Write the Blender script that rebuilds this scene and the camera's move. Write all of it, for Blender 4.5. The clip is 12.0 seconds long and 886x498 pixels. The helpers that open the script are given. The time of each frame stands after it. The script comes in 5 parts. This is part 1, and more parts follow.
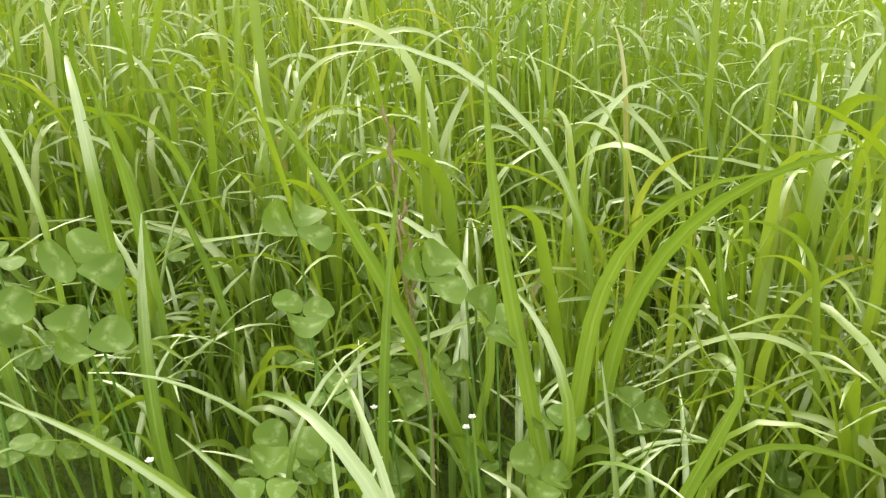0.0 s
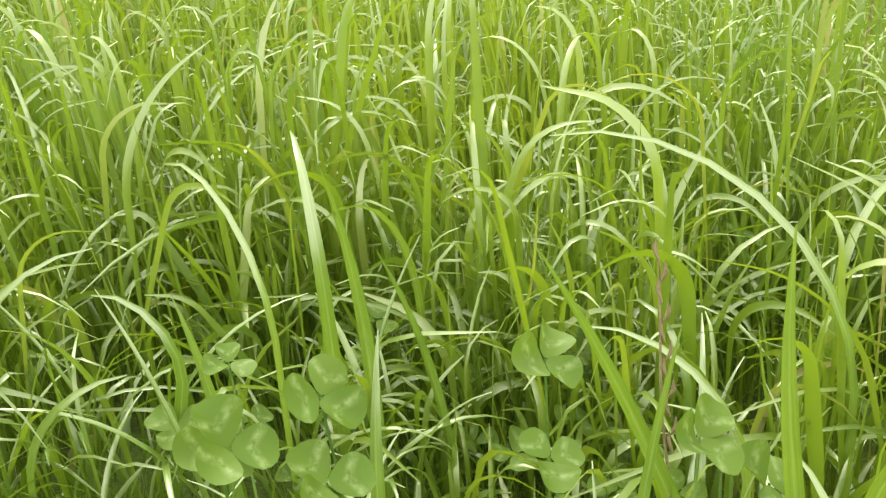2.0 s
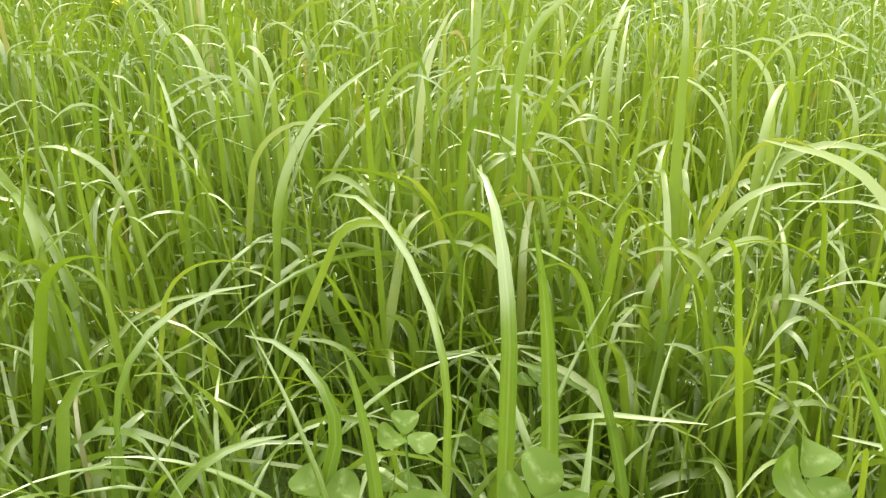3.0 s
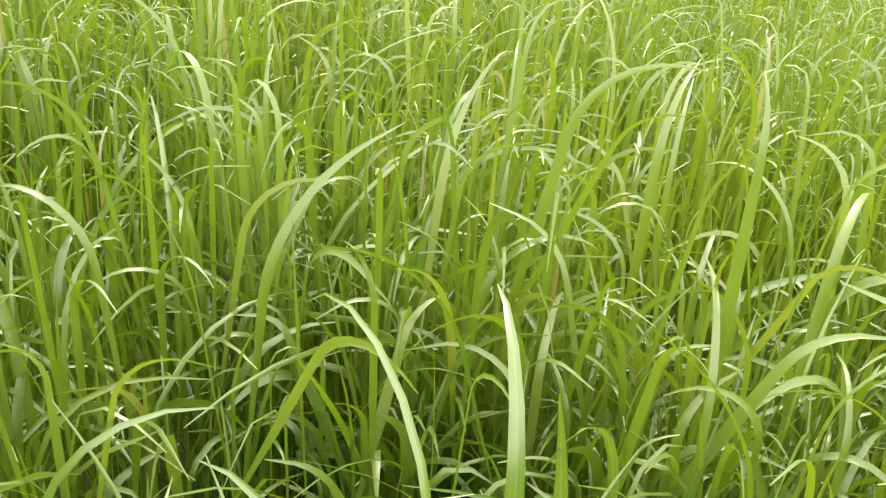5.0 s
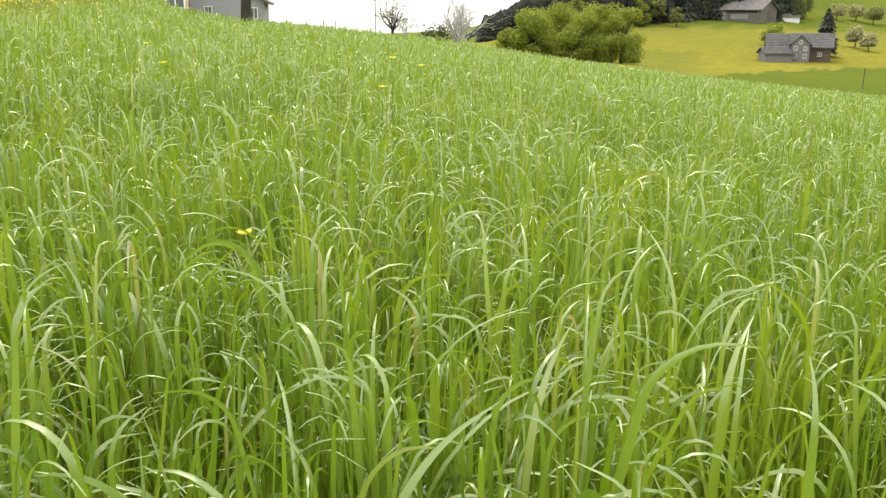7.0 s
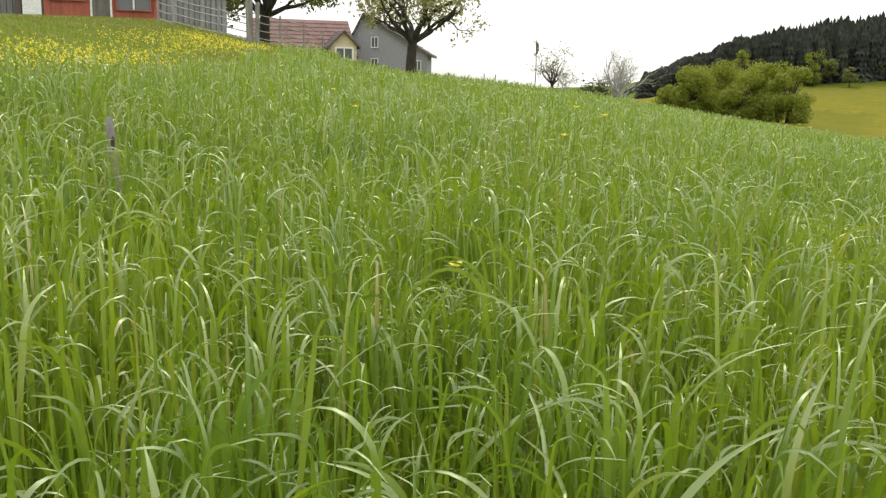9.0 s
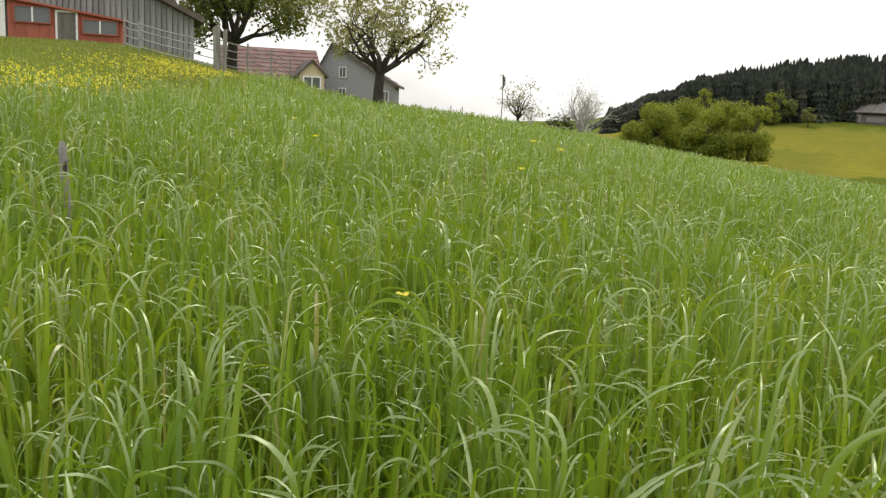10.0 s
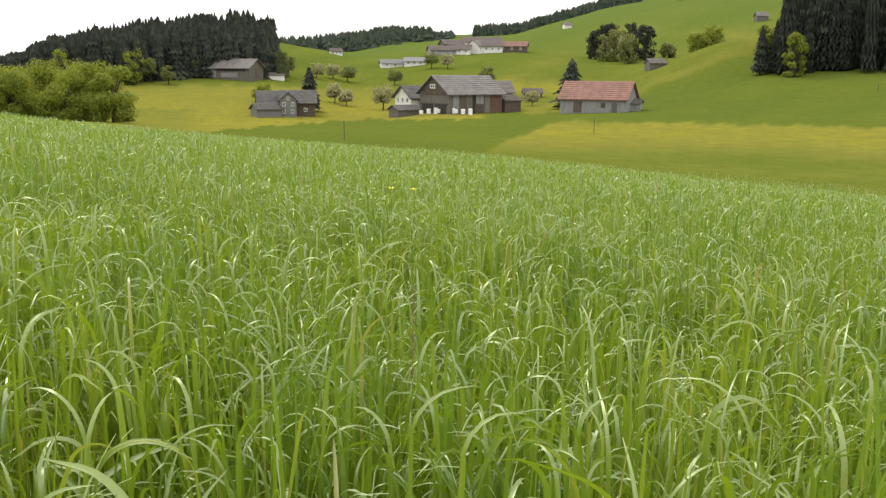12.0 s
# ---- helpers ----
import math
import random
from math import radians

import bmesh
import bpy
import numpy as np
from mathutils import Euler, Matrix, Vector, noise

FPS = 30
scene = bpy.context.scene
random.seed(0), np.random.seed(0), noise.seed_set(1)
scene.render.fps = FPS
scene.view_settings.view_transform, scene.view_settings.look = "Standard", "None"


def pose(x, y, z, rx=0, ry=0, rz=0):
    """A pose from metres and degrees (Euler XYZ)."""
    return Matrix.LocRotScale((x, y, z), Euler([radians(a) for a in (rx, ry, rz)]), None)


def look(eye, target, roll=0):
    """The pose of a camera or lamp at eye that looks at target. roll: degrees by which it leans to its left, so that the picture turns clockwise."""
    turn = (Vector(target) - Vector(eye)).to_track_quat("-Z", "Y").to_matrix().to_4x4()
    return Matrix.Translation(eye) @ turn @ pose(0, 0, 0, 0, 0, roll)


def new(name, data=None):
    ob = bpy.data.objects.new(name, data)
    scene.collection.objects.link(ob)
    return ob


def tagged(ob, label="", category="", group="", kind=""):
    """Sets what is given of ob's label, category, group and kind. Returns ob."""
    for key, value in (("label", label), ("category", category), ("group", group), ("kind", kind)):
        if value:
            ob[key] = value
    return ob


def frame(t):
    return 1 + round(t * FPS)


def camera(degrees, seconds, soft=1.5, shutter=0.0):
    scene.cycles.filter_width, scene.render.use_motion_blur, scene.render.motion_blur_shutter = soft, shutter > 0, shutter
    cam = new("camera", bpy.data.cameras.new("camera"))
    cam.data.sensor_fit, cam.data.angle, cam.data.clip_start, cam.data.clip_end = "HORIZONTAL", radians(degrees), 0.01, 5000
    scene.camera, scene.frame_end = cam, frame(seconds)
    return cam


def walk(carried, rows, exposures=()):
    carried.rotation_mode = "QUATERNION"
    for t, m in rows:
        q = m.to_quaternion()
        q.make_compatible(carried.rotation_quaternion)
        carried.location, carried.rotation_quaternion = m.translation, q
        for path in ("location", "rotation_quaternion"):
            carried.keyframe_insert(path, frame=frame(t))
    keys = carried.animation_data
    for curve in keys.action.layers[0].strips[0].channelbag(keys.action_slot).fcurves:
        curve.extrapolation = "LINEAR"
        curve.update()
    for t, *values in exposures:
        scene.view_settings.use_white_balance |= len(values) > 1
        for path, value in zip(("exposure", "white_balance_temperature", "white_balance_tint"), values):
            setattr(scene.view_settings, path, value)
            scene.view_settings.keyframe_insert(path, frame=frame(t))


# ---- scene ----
cam = camera(52.2, 12.0, 1.35)
PATH = [
    (0.0, -0.0017, -0.0060, 0.3932, 9.54, -24.34, -2.99),
    (0.5, -0.0185, 0.0200, 0.3860, 17.41, -23.52, -3.96),
    (1.0, -0.0392, 0.0302, 0.4108, 20.48, -24.55, -4.03),
    (1.5, -0.0331, 0.0492, 0.4474, 17.66, -25.00, -3.69),
    (2.0, -0.0704, 0.0549, 0.4543, 19.52, -25.93, -4.79),
    (2.5, -0.1161, 0.0768, 0.4550, 22.60, -25.18, -3.50),
    (3.0, -0.1640, 0.0978, 0.4442, 24.14, -24.06, -1.64),
    (3.2, -0.1823, 0.1148, 0.4406, 24.79, -24.30, -1.06),
    (4.8, -0.2046, 0.1968, 0.4595, 24.99, -25.40, 4.47),
    (5.0, -0.2050, 0.1953, 0.4700, 25.49, -24.85, 4.12),
    (5.5, -0.2019, 0.1818, 0.4954, 26.95, -22.50, 3.17),
    (6.0, -0.1895, 0.1708, 0.5340, 27.99, -19.40, 2.23),
    (6.5, -0.1834, 0.1528, 0.5572, 28.85, -16.10, 1.11),
    (7.0, -0.1986, 0.1281, 0.5727, 29.95, -14.70, 0.31),
    (7.5, -0.2183, 0.0869, 0.5834, 32.55, -13.81, -0.42),
    (7.7, -0.2287, 0.0655, 0.5905, 35.19, -13.57, -1.08),
    (9.3, -0.2565, 0.0519, 0.5516, 39.54, -10.87, 1.55),
    (9.5, -0.2501, 0.0537, 0.5532, 38.96, -10.48, 1.98),
    (10.0, -0.2265, 0.0587, 0.5597, 37.36, -9.54, 2.60),
    (10.5, -0.0779, 0.0831, 0.5677, 25.90, -9.99, 2.00),
    (11.0, -0.0195, 0.0702, 0.5676, 14.13, -12.00, -0.77),
    (11.5, 0.0538, 0.0026, 0.5866, 7.38, -10.48, -1.03),
    (12.0, 0.1069, -0.0221, 0.5786, -0.69, -10.99, 0.43),
]
EXPOSURES = [(0.0, 0.42), (1.5, 0.55), (3.0, 0.55), (5.5, 0.43), (6.5, 0.22), (7.0, 0.15), (7.7, 0.1), (9.3, -0.50), (10.0, -0.6), (10.5, -0.7), (10.9, -0.62), (11.5, -0.56), (12.0, -0.28)]
walk(cam, [(t, pose(x, y, z, 90 + pitch, 0, yaw) @ pose(0, 0, 0, 0, 0, roll)) for t, x, y, z, yaw, pitch, roll in PATH], EXPOSURES)


# world: bright thin overcast over a pale blue sky
SUN_EL, SUN_AZ = 50.0, 35.0   # the sun stands ahead and to the side, behind thin cloud
world = bpy.data.worlds.new("sky")
scene.world = world
world.use_nodes = True
wn, wl = world.node_tree.nodes, world.node_tree.links
wn.clear()
w_out = wn.new("ShaderNodeOutputWorld")
w_bg = wn.new("ShaderNodeBackground")
w_sky = wn.new("ShaderNodeTexSky")
w_sky.sky_type, w_sky.sun_disc = "NISHITA", False
w_sky.sun_elevation, w_sky.sun_rotation = radians(SUN_EL), radians(-SUN_AZ)
w_sky.dust_density, w_sky.air_density = 3.0, 1.0
w_co = wn.new("ShaderNodeTexCoord")
w_map = wn.new("ShaderNodeMapping")
w_map.inputs["Scale"].default_value = (1.2, 1.2, 3.5)
w_noise = wn.new("ShaderNodeTexNoise")
w_noise.inputs["Scale"].default_value, w_noise.inputs["Detail"].default_value = 2.2, 6.0
w_ramp = wn.new("ShaderNodeValToRGB")
w_ramp.color_ramp.elements[0].position, w_ramp.color_ramp.elements[1].position = 0.30, 0.55
w_ramp.color_ramp.elements[0].color = (0.55, 0.55, 0.55, 1)
w_ramp.color_ramp.elements[1].color = (1, 1, 1, 1)
w_mix = wn.new("ShaderNodeMixRGB")
w_mix.inputs[2].default_value = (22.4, 22.0, 21.2, 1)
w_bg.inputs["Strength"].default_value = 0.12
wl.new(w_co.outputs["Generated"], w_map.inputs["Vector"])
wl.new(w_map.outputs["Vector"], w_noise.inputs["Vector"])
wl.new(w_noise.outputs["Fac"], w_ramp.inputs["Fac"])
wl.new(w_ramp.outputs["Color"], w_mix.inputs[0])
wl.new(w_sky.outputs["Color"], w_mix.inputs[1])
# an overcast sky is about three times brighter overhead than at the horizon
w_sep = wn.new("ShaderNodeSeparateXYZ")
w_grad = wn.new("ShaderNodeMapRange")
w_grad.inputs["From Min"].default_value, w_grad.inputs["From Max"].default_value = 0.0, 0.8
w_grad.inputs["To Min"].default_value, w_grad.inputs["To Max"].default_value = 0.68, 1.0
w_mul = wn.new("ShaderNodeMixRGB")
w_mul.blend_type = "MULTIPLY"
w_mul.inputs[0].default_value = 1.0
wl.new(w_co.outputs["Generated"], w_sep.inputs["Vector"])
wl.new(w_sep.outputs["Z"], w_grad.inputs["Value"])
wl.new(w_mix.outputs["Color"], w_mul.inputs[1])
wl.new(w_grad.outputs["Result"], w_mul.inputs[2])
wl.new(w_mul.outputs["Color"], w_bg.inputs["Color"])
wl.new(w_bg.outputs["Background"], w_out.inputs["Surface"])
sun = new("sun", bpy.data.lights.new("sun", "SUN"))
sun.data.energy, sun.data.angle, sun.data.color = 2.2, radians(24), (1.0, 0.96, 0.88)
sx, sy = -math.sin(radians(SUN_AZ)) * math.cos(radians(SUN_EL)), math.cos(radians(SUN_AZ)) * math.cos(radians(SUN_EL))
sun.matrix_world = look((sx * 50, sy * 50, math.sin(radians(SUN_EL)) * 50), (0, 0, 0))



# ---- materials ----
def nodes_of(name):
    m = bpy.data.materials.new(name)
    m.use_nodes = True
    nt = m.node_tree
    return m, nt, nt.nodes["Principled BSDF"]


def noise_node(nt, scale, detail=4.0, rough=0.6, coord="Object", stretch=None):
    co = nt.nodes.new("ShaderNodeTexCoord")
    src = co.outputs[coord]
    if stretch:
        mp = nt.nodes.new("ShaderNodeMapping")
        mp.inputs["Scale"].default_value = stretch
        nt.links.new(src, mp.inputs["Vector"])
        src = mp.outputs["Vector"]
    n = nt.nodes.new("ShaderNodeTexNoise")
    n.inputs["Scale"].default_value, n.inputs["Detail"].default_value, n.inputs["Roughness"].default_value = scale, detail, rough
    nt.links.new(src, n.inputs["Vector"])
    return n.outputs["Fac"]


def ramp(nt, fac, stops):
    r = nt.nodes.new("ShaderNodeValToRGB")
    el = r.color_ramp.elements
    while len(el) < len(stops):
        el.new(0.5)
    for e, (p, c) in zip(el, stops):
        e.position, e.color = p, (*c, 1)
    nt.links.new(fac, r.inputs["Fac"])
    return r.outputs["Color"]


def blend(nt, fac, a, b, mode="MIX"):
    m = nt.nodes.new("ShaderNodeMixRGB")
    m.blend_type = mode
    for i, v in ((0, fac), (1, a), (2, b)):
        if isinstance(v, (int, float)):
            m.inputs[i].default_value = v if i == 0 else (v, v, v, 1)
        elif isinstance(v, tuple):
            m.inputs[i].default_value = (*v, 1)
        else:
            nt.links.new(v, m.inputs[i])
    return m.outputs["Color"]


def math_node(nt, op, a, b=0.0, clamp=False):
    m = nt.nodes.new("ShaderNodeMath")
    m.operation, m.use_clamp = op, clamp
    for i, v in ((0, a), (1, b)):
        if isinstance(v, (int, float)):
            m.inputs[i].default_value = v
        else:
            nt.links.new(v, m.inputs[i])
    return m.outputs[0]


def bump(nt, bsdf, height, strength=0.3, distance=0.01):
    b = nt.nodes.new("ShaderNodeBump")
    b.inputs["Strength"].default_value, b.inputs["Distance"].default_value = strength, distance
    nt.links.new(height, b.inputs["Height"])
    nt.links.new(b.outputs["Normal"], bsdf.inputs["Normal"])


def leafy(name, stops, translucent, rough=0.45, per="island", along=None, spec=0.5, sheen=(1.25, 1.15, 0.45), gloss=0.0, veins=False, patches=0.0):
    """A thin leaf: gloss on both sides, and light that passes through. stops: colours by the leaf's own random number."""
    m, nt, p = nodes_of(name)
    if per == "island":
        g = nt.nodes.new("ShaderNodeNewGeometry")
        rnd = g.outputs["Random Per Island"]
    else:
        g = nt.nodes.new("ShaderNodeObjectInfo")
        rnd = g.outputs["Random"]
    col = ramp(nt, rnd, stops)
    col = blend(nt, 0.35, col, blend(nt, noise_node(nt, 35.0, 3.0), (0.55, 0.6, 0.5), (1.35, 1.3, 1.3)), "MULTIPLY")
    if patches:      # whole tufts are yellower or bluer than their neighbours
        col = blend(nt, 1.0, col, ramp(nt, noise_node(nt, patches, 3.0), [(0.34, (0.78, 0.86, 0.9)), (0.66, (1.2, 1.1, 1.0))]), "MULTIPLY")
    if along:
        at = nt.nodes.new("ShaderNodeAttribute")
        at.attribute_name = "along"
        col = blend(nt, ramp(nt, at.outputs["Fac"], along), col, blend(nt, 1.0, col, (1.4, 1.36, 1.0), "MULTIPLY"))
    if veins:      # a pale midrib and fine streaks along the blade
        ac = nt.nodes.new("ShaderNodeAttribute")
        ac.attribute_name = "across"
        al = nt.nodes.new("ShaderNodeAttribute")
        al.attribute_name = "along"
        xyz = nt.nodes.new("ShaderNodeCombineXYZ")
        nt.links.new(math_node(nt, "ADD", math_node(nt, "MULTIPLY", ac.outputs["Fac"], 7.0), math_node(nt, "MULTIPLY", rnd, 60.0)), xyz.inputs[0])
        nt.links.new(math_node(nt, "MULTIPLY", al.outputs["Fac"], 2.2), xyz.inputs[1])
        streak = nt.nodes.new("ShaderNodeTexNoise")
        streak.inputs["Scale"].default_value, streak.inputs["Detail"].default_value = 1.0, 3.0
        nt.links.new(xyz.outputs[0], streak.inputs["Vector"])
        col = blend(nt, 0.8, col, ramp(nt, streak.outputs["Fac"], [(0.32, (0.68, 0.74, 0.7)), (0.68, (1.25, 1.2, 1.2))]), "MULTIPLY")
        rib = math_node(nt, "ABSOLUTE", ac.outputs["Fac"])
        col = blend(nt, ramp(nt, rib, [(0.04, (0.5, 0.5, 0.5)), (0.16, (0, 0, 0))]), col, (0.27, 0.35, 0.12))
        bump(nt, p, streak.outputs["Fac"], 0.25, 0.0006)
    nt.links.new(col, p.inputs["Base Color"])
    p.inputs["Roughness"].default_value = rough
    p.inputs["Specular IOR Level"].default_value = spec
    t = nt.nodes.new("ShaderNodeBsdfTranslucent")
    nt.links.new(blend(nt, 1.0, col, sheen, "MULTIPLY"), t.inputs["Color"])
    mix = nt.nodes.new("ShaderNodeMixShader")
    mix.inputs[0].default_value = translucent
    nt.links.new(p.outputs[0], mix.inputs[1])
    nt.links.new(t.outputs[0], mix.inputs[2])
    if gloss:      # a waxy skin over both
        p.inputs["Specular IOR Level"].default_value = 0.0
        f, k, s, top = nt.nodes.new("ShaderNodeLayerWeight"), nt.nodes.new("ShaderNodeMath"), nt.nodes.new("ShaderNodeBsdfGlossy"), nt.nodes.new("ShaderNodeMixShader")
        f.inputs["Blend"].default_value, s.inputs["Roughness"].default_value = 0.5, rough
        s.inputs["Color"].default_value = (0.95, 1.0, 0.76, 1)
        k.operation = "POWER"
        k.inputs[1].default_value = 4.0
        a = nt.nodes.new("ShaderNodeMath")
        a.operation = "MULTIPLY_ADD"
        a.inputs[1].default_value, a.inputs[2].default_value = 0.12, gloss
        nt.links.new(f.outputs["Facing"], k.inputs[0])
        nt.links.new(k.outputs[0], a.inputs[0])
        nt.links.new(a.outputs[0], top.inputs[0])
        nt.links.new(mix.outputs[0], top.inputs[1])
        nt.links.new(s.outputs[0], top.inputs[2])
        mix = top
    nt.links.new(mix.outputs[0], nt.nodes["Material Output"].inputs["Surface"])
    return m


def rough_surface(name, a, b, scale, rough=0.85, fine=None, stretch=None, bump_by=0.4, distance=0.02, per_object=0.0):
    """Two tones mottled at two scales, with relief."""
    m, nt, p = nodes_of(name)
    n1, n2 = noise_node(nt, scale, 5.0, 0.65, stretch=stretch), noise_node(nt, scale * 7.0, 4.0, 0.7, stretch=stretch)
    col = ramp(nt, n1, [(0.3, a), (0.7, b)])
    col = blend(nt, 0.6, col, ramp(nt, n2, [(0.3, (0.6, 0.6, 0.6)), (0.7, (1.3, 1.3, 1.3))]), "MULTIPLY")
    if per_object:
        g = nt.nodes.new("ShaderNodeObjectInfo")
        col = blend(nt, per_object, col, ramp(nt, g.outputs["Random"], [(0.0, (0.5, 0.5, 0.5)), (1.0, (1.5, 1.5, 1.5))]), "MULTIPLY")
    nt.links.new(col, p.inputs["Base Color"])
    p.inputs["Roughness"].default_value = rough
    bump(nt, p, n2, bump_by, distance)
    return m


GRASS = leafy("grass blade", [(0.0, (0.118, 0.210, 0.012)), (0.45, (0.154, 0.252, 0.016)), (0.9, (0.188, 0.288, 0.024)), (0.985, (0.235, 0.30, 0.05)), (0.992, (0.27, 0.29, 0.10)), (1.0, (0.30, 0.29, 0.15))], 0.5, 0.4,
              along=[(0.0, (1, 1, 1)), (0.5, (0, 0, 0))], sheen=(1.25, 1.12, 0.5), gloss=0.12, patches=2.6)
GRASS_BANK = leafy("grazed bank grass", [(0.0, (0.15, 0.185, 0.03)), (0.6, (0.20, 0.235, 0.042)), (1.0, (0.26, 0.27, 0.075))], 0.38, 0.5, sheen=(1.2, 1.1, 0.5))
GRASS_PART = leafy("broad grass blade", [(0.0, (0.122, 0.215, 0.018)), (0.5, (0.150, 0.248, 0.024)), (1.0, (0.182, 0.278, 0.034))], 0.42, 0.34, "object",
                   along=[(0.0, (1, 1, 1)), (0.6, (0, 0, 0))], sheen=(1.2, 1.12, 0.55), gloss=0.16, veins=True)
STEM = leafy("green stem", [(0.0, (0.10, 0.20, 0.03)), (1.0, (0.16, 0.26, 0.05))], 0.15, 0.5, "object")
DRY = rough_surface("dry seed stalk", (0.16, 0.115, 0.05), (0.33, 0.26, 0.13), 120.0, 0.7)
PETAL_YELLOW = leafy("yellow petal", [(0.0, (0.80, 0.69, 0.035)), (1.0, (0.88, 0.79, 0.05))], 0.3, 0.3, "object", sheen=(1.0, 1.0, 0.8))
PETAL_WHITE = leafy("white petal", [(0.0, (0.75, 0.75, 0.7)), (1.0, (0.85, 0.85, 0.82))], 0.3, 0.5, "object", sheen=(1, 1, 1))
LEAF_SPRING = leafy("spring leaf", [(0.0, (0.095, 0.12, 0.028)), (0.6, (0.155, 0.18, 0.045)), (1.0, (0.24, 0.25, 0.09))], 0.35, 0.5)
LEAF_FRESH = leafy("fresh broadleaf foliage", [(0.0, (0.14, 0.18, 0.028)), (0.6, (0.22, 0.265, 0.042)), (1.0, (0.29, 0.325, 0.062))], 0.45, 0.6, spec=0.2)
LEAF_DARK = leafy("dark foliage", [(0.0, (0.05, 0.075, 0.015)), (1.0, (0.11, 0.14, 0.03))], 0.25, 0.6)
LEAF_BLOSSOM = leafy("pale blossom", [(0.0, (0.32, 0.33, 0.22)), (1.0, (0.6, 0.57, 0.5))], 0.3, 0.6, sheen=(1, 1, 0.9))
LEAF_PALE = leafy("pale unfolding leaf", [(0.0, (0.22, 0.23, 0.105)), (0.6, (0.33, 0.33, 0.19)), (1.0, (0.50, 0.485, 0.37))], 0.3, 0.6, spec=0.2)
NEEDLES = leafy("spruce needles", [(0.0, (0.020, 0.026, 0.021)), (0.6, (0.031, 0.038, 0.029)), (1.0, (0.056, 0.066, 0.040))], 0.12, 0.8, spec=0.25)
# needles for the ridge, lightened so that haze is in the colour
NEEDLES_HAZED = leafy("haze-lightened distant woods", [(0.0, (0.03, 0.042, 0.033)), (1.0, (0.065, 0.085, 0.055))], 0.1, 0.8, spec=0.15)
BARK = rough_surface("bark", (0.025, 0.02, 0.016), (0.07, 0.06, 0.05), 6.0, 0.9, stretch=(1, 1, 0.3), distance=0.03)
TWIG = rough_surface("pale twigs", (0.36, 0.35, 0.335), (0.55, 0.535, 0.51), 3.0, 0.9)
WOOD_GREY = rough_surface("weathered boards", (0.085, 0.075, 0.066), (0.19, 0.172, 0.155), 1.6, 0.85, stretch=(4, 4, 0.35), per_object=0.35)
# near-black panels that paint the shade inside open barn bays
BAY_SHADE = rough_surface("painted shade of open bays", (0.018, 0.015, 0.013), (0.04, 0.034, 0.03), 2.0, 0.9)
WOOD_RUST = rough_surface("red-brown boards", (0.085, 0.045, 0.035), (0.15, 0.085, 0.065), 1.6, 0.85, stretch=(4, 4, 0.35))
WOOD_POST = rough_surface("weathered post wood", (0.17, 0.16, 0.145), (0.33, 0.31, 0.285), 5.0, 0.85, stretch=(3, 3, 0.4), distance=0.01)
WOOD_DARK = rough_surface("dark brown boards", (0.06, 0.045, 0.035), (0.13, 0.10, 0.08), 1.4, 0.85, stretch=(4, 4, 0.35), per_object=0.35)
WOOD_RED = rough_surface("red painted boards", (0.30, 0.075, 0.045), (0.42, 0.12, 0.075), 2.5, 0.7, stretch=(3, 3, 0.4), per_object=0.15)
WOOD_PALE = rough_surface("pale weathered boards", (0.15, 0.148, 0.15), (0.30, 0.298, 0.30), 1.9, 0.85, stretch=(5, 5, 0.3), per_object=0.4)
SHINGLE_GREY = rough_surface("grey shingle wall", (0.215, 0.22, 0.235), (0.335, 0.345, 0.365), 2.0, 0.85, stretch=(2, 2, 6))
SHINGLE_AGED = rough_surface("aged grey shingles", (0.12, 0.116, 0.118), (0.205, 0.2, 0.205), 1.8, 0.9, stretch=(2, 2, 6))
ROOF_BROWN = rough_surface("brown tile roof", (0.075, 0.06, 0.054), (0.15, 0.12, 0.11), 1.5, 0.85)
ROOF_GREY = rough_surface("grey slab roof", (0.10, 0.09, 0.085), (0.18, 0.165, 0.155), 0.8, 0.8)
ROOF_SLATE = rough_surface("dark slab roof", (0.058, 0.053, 0.052), (0.105, 0.097, 0.094), 0.9, 0.8)
ROOF_ROSE = rough_surface("aged red tile roof", (0.135, 0.078, 0.07), (0.225, 0.135, 0.12), 1.2, 0.85)
ROOF_RED = rough_surface("red tile roof", (0.155, 0.07, 0.055), (0.26, 0.138, 0.108), 0.9, 0.8)
PLASTER = rough_surface("white plaster", (0.62, 0.61, 0.58), (0.78, 0.77, 0.74), 1.0, 0.8)
PLASTER_CREAM = rough_surface("cream plaster", (0.50, 0.42, 0.26), (0.62, 0.54, 0.36), 1.0, 0.8)
WHITE_PAINT = rough_surface("white paint", (0.72, 0.72, 0.71), (0.82, 0.82, 0.81), 2.0, 0.5)
METAL = rough_surface("galvanised steel", (0.22, 0.225, 0.23), (0.34, 0.345, 0.35), 4.0, 0.45)
WRAP = rough_surface("white plastic wrap", (0.7, 0.71, 0.72), (0.82, 0.83, 0.84), 3.0, 0.4)
GLASS, _, g_p = nodes_of("window glass")
g_p.inputs["Base Color"].default_value, g_p.inputs["Roughness"].default_value = (0.12, 0.13, 0.135, 1), 0.08

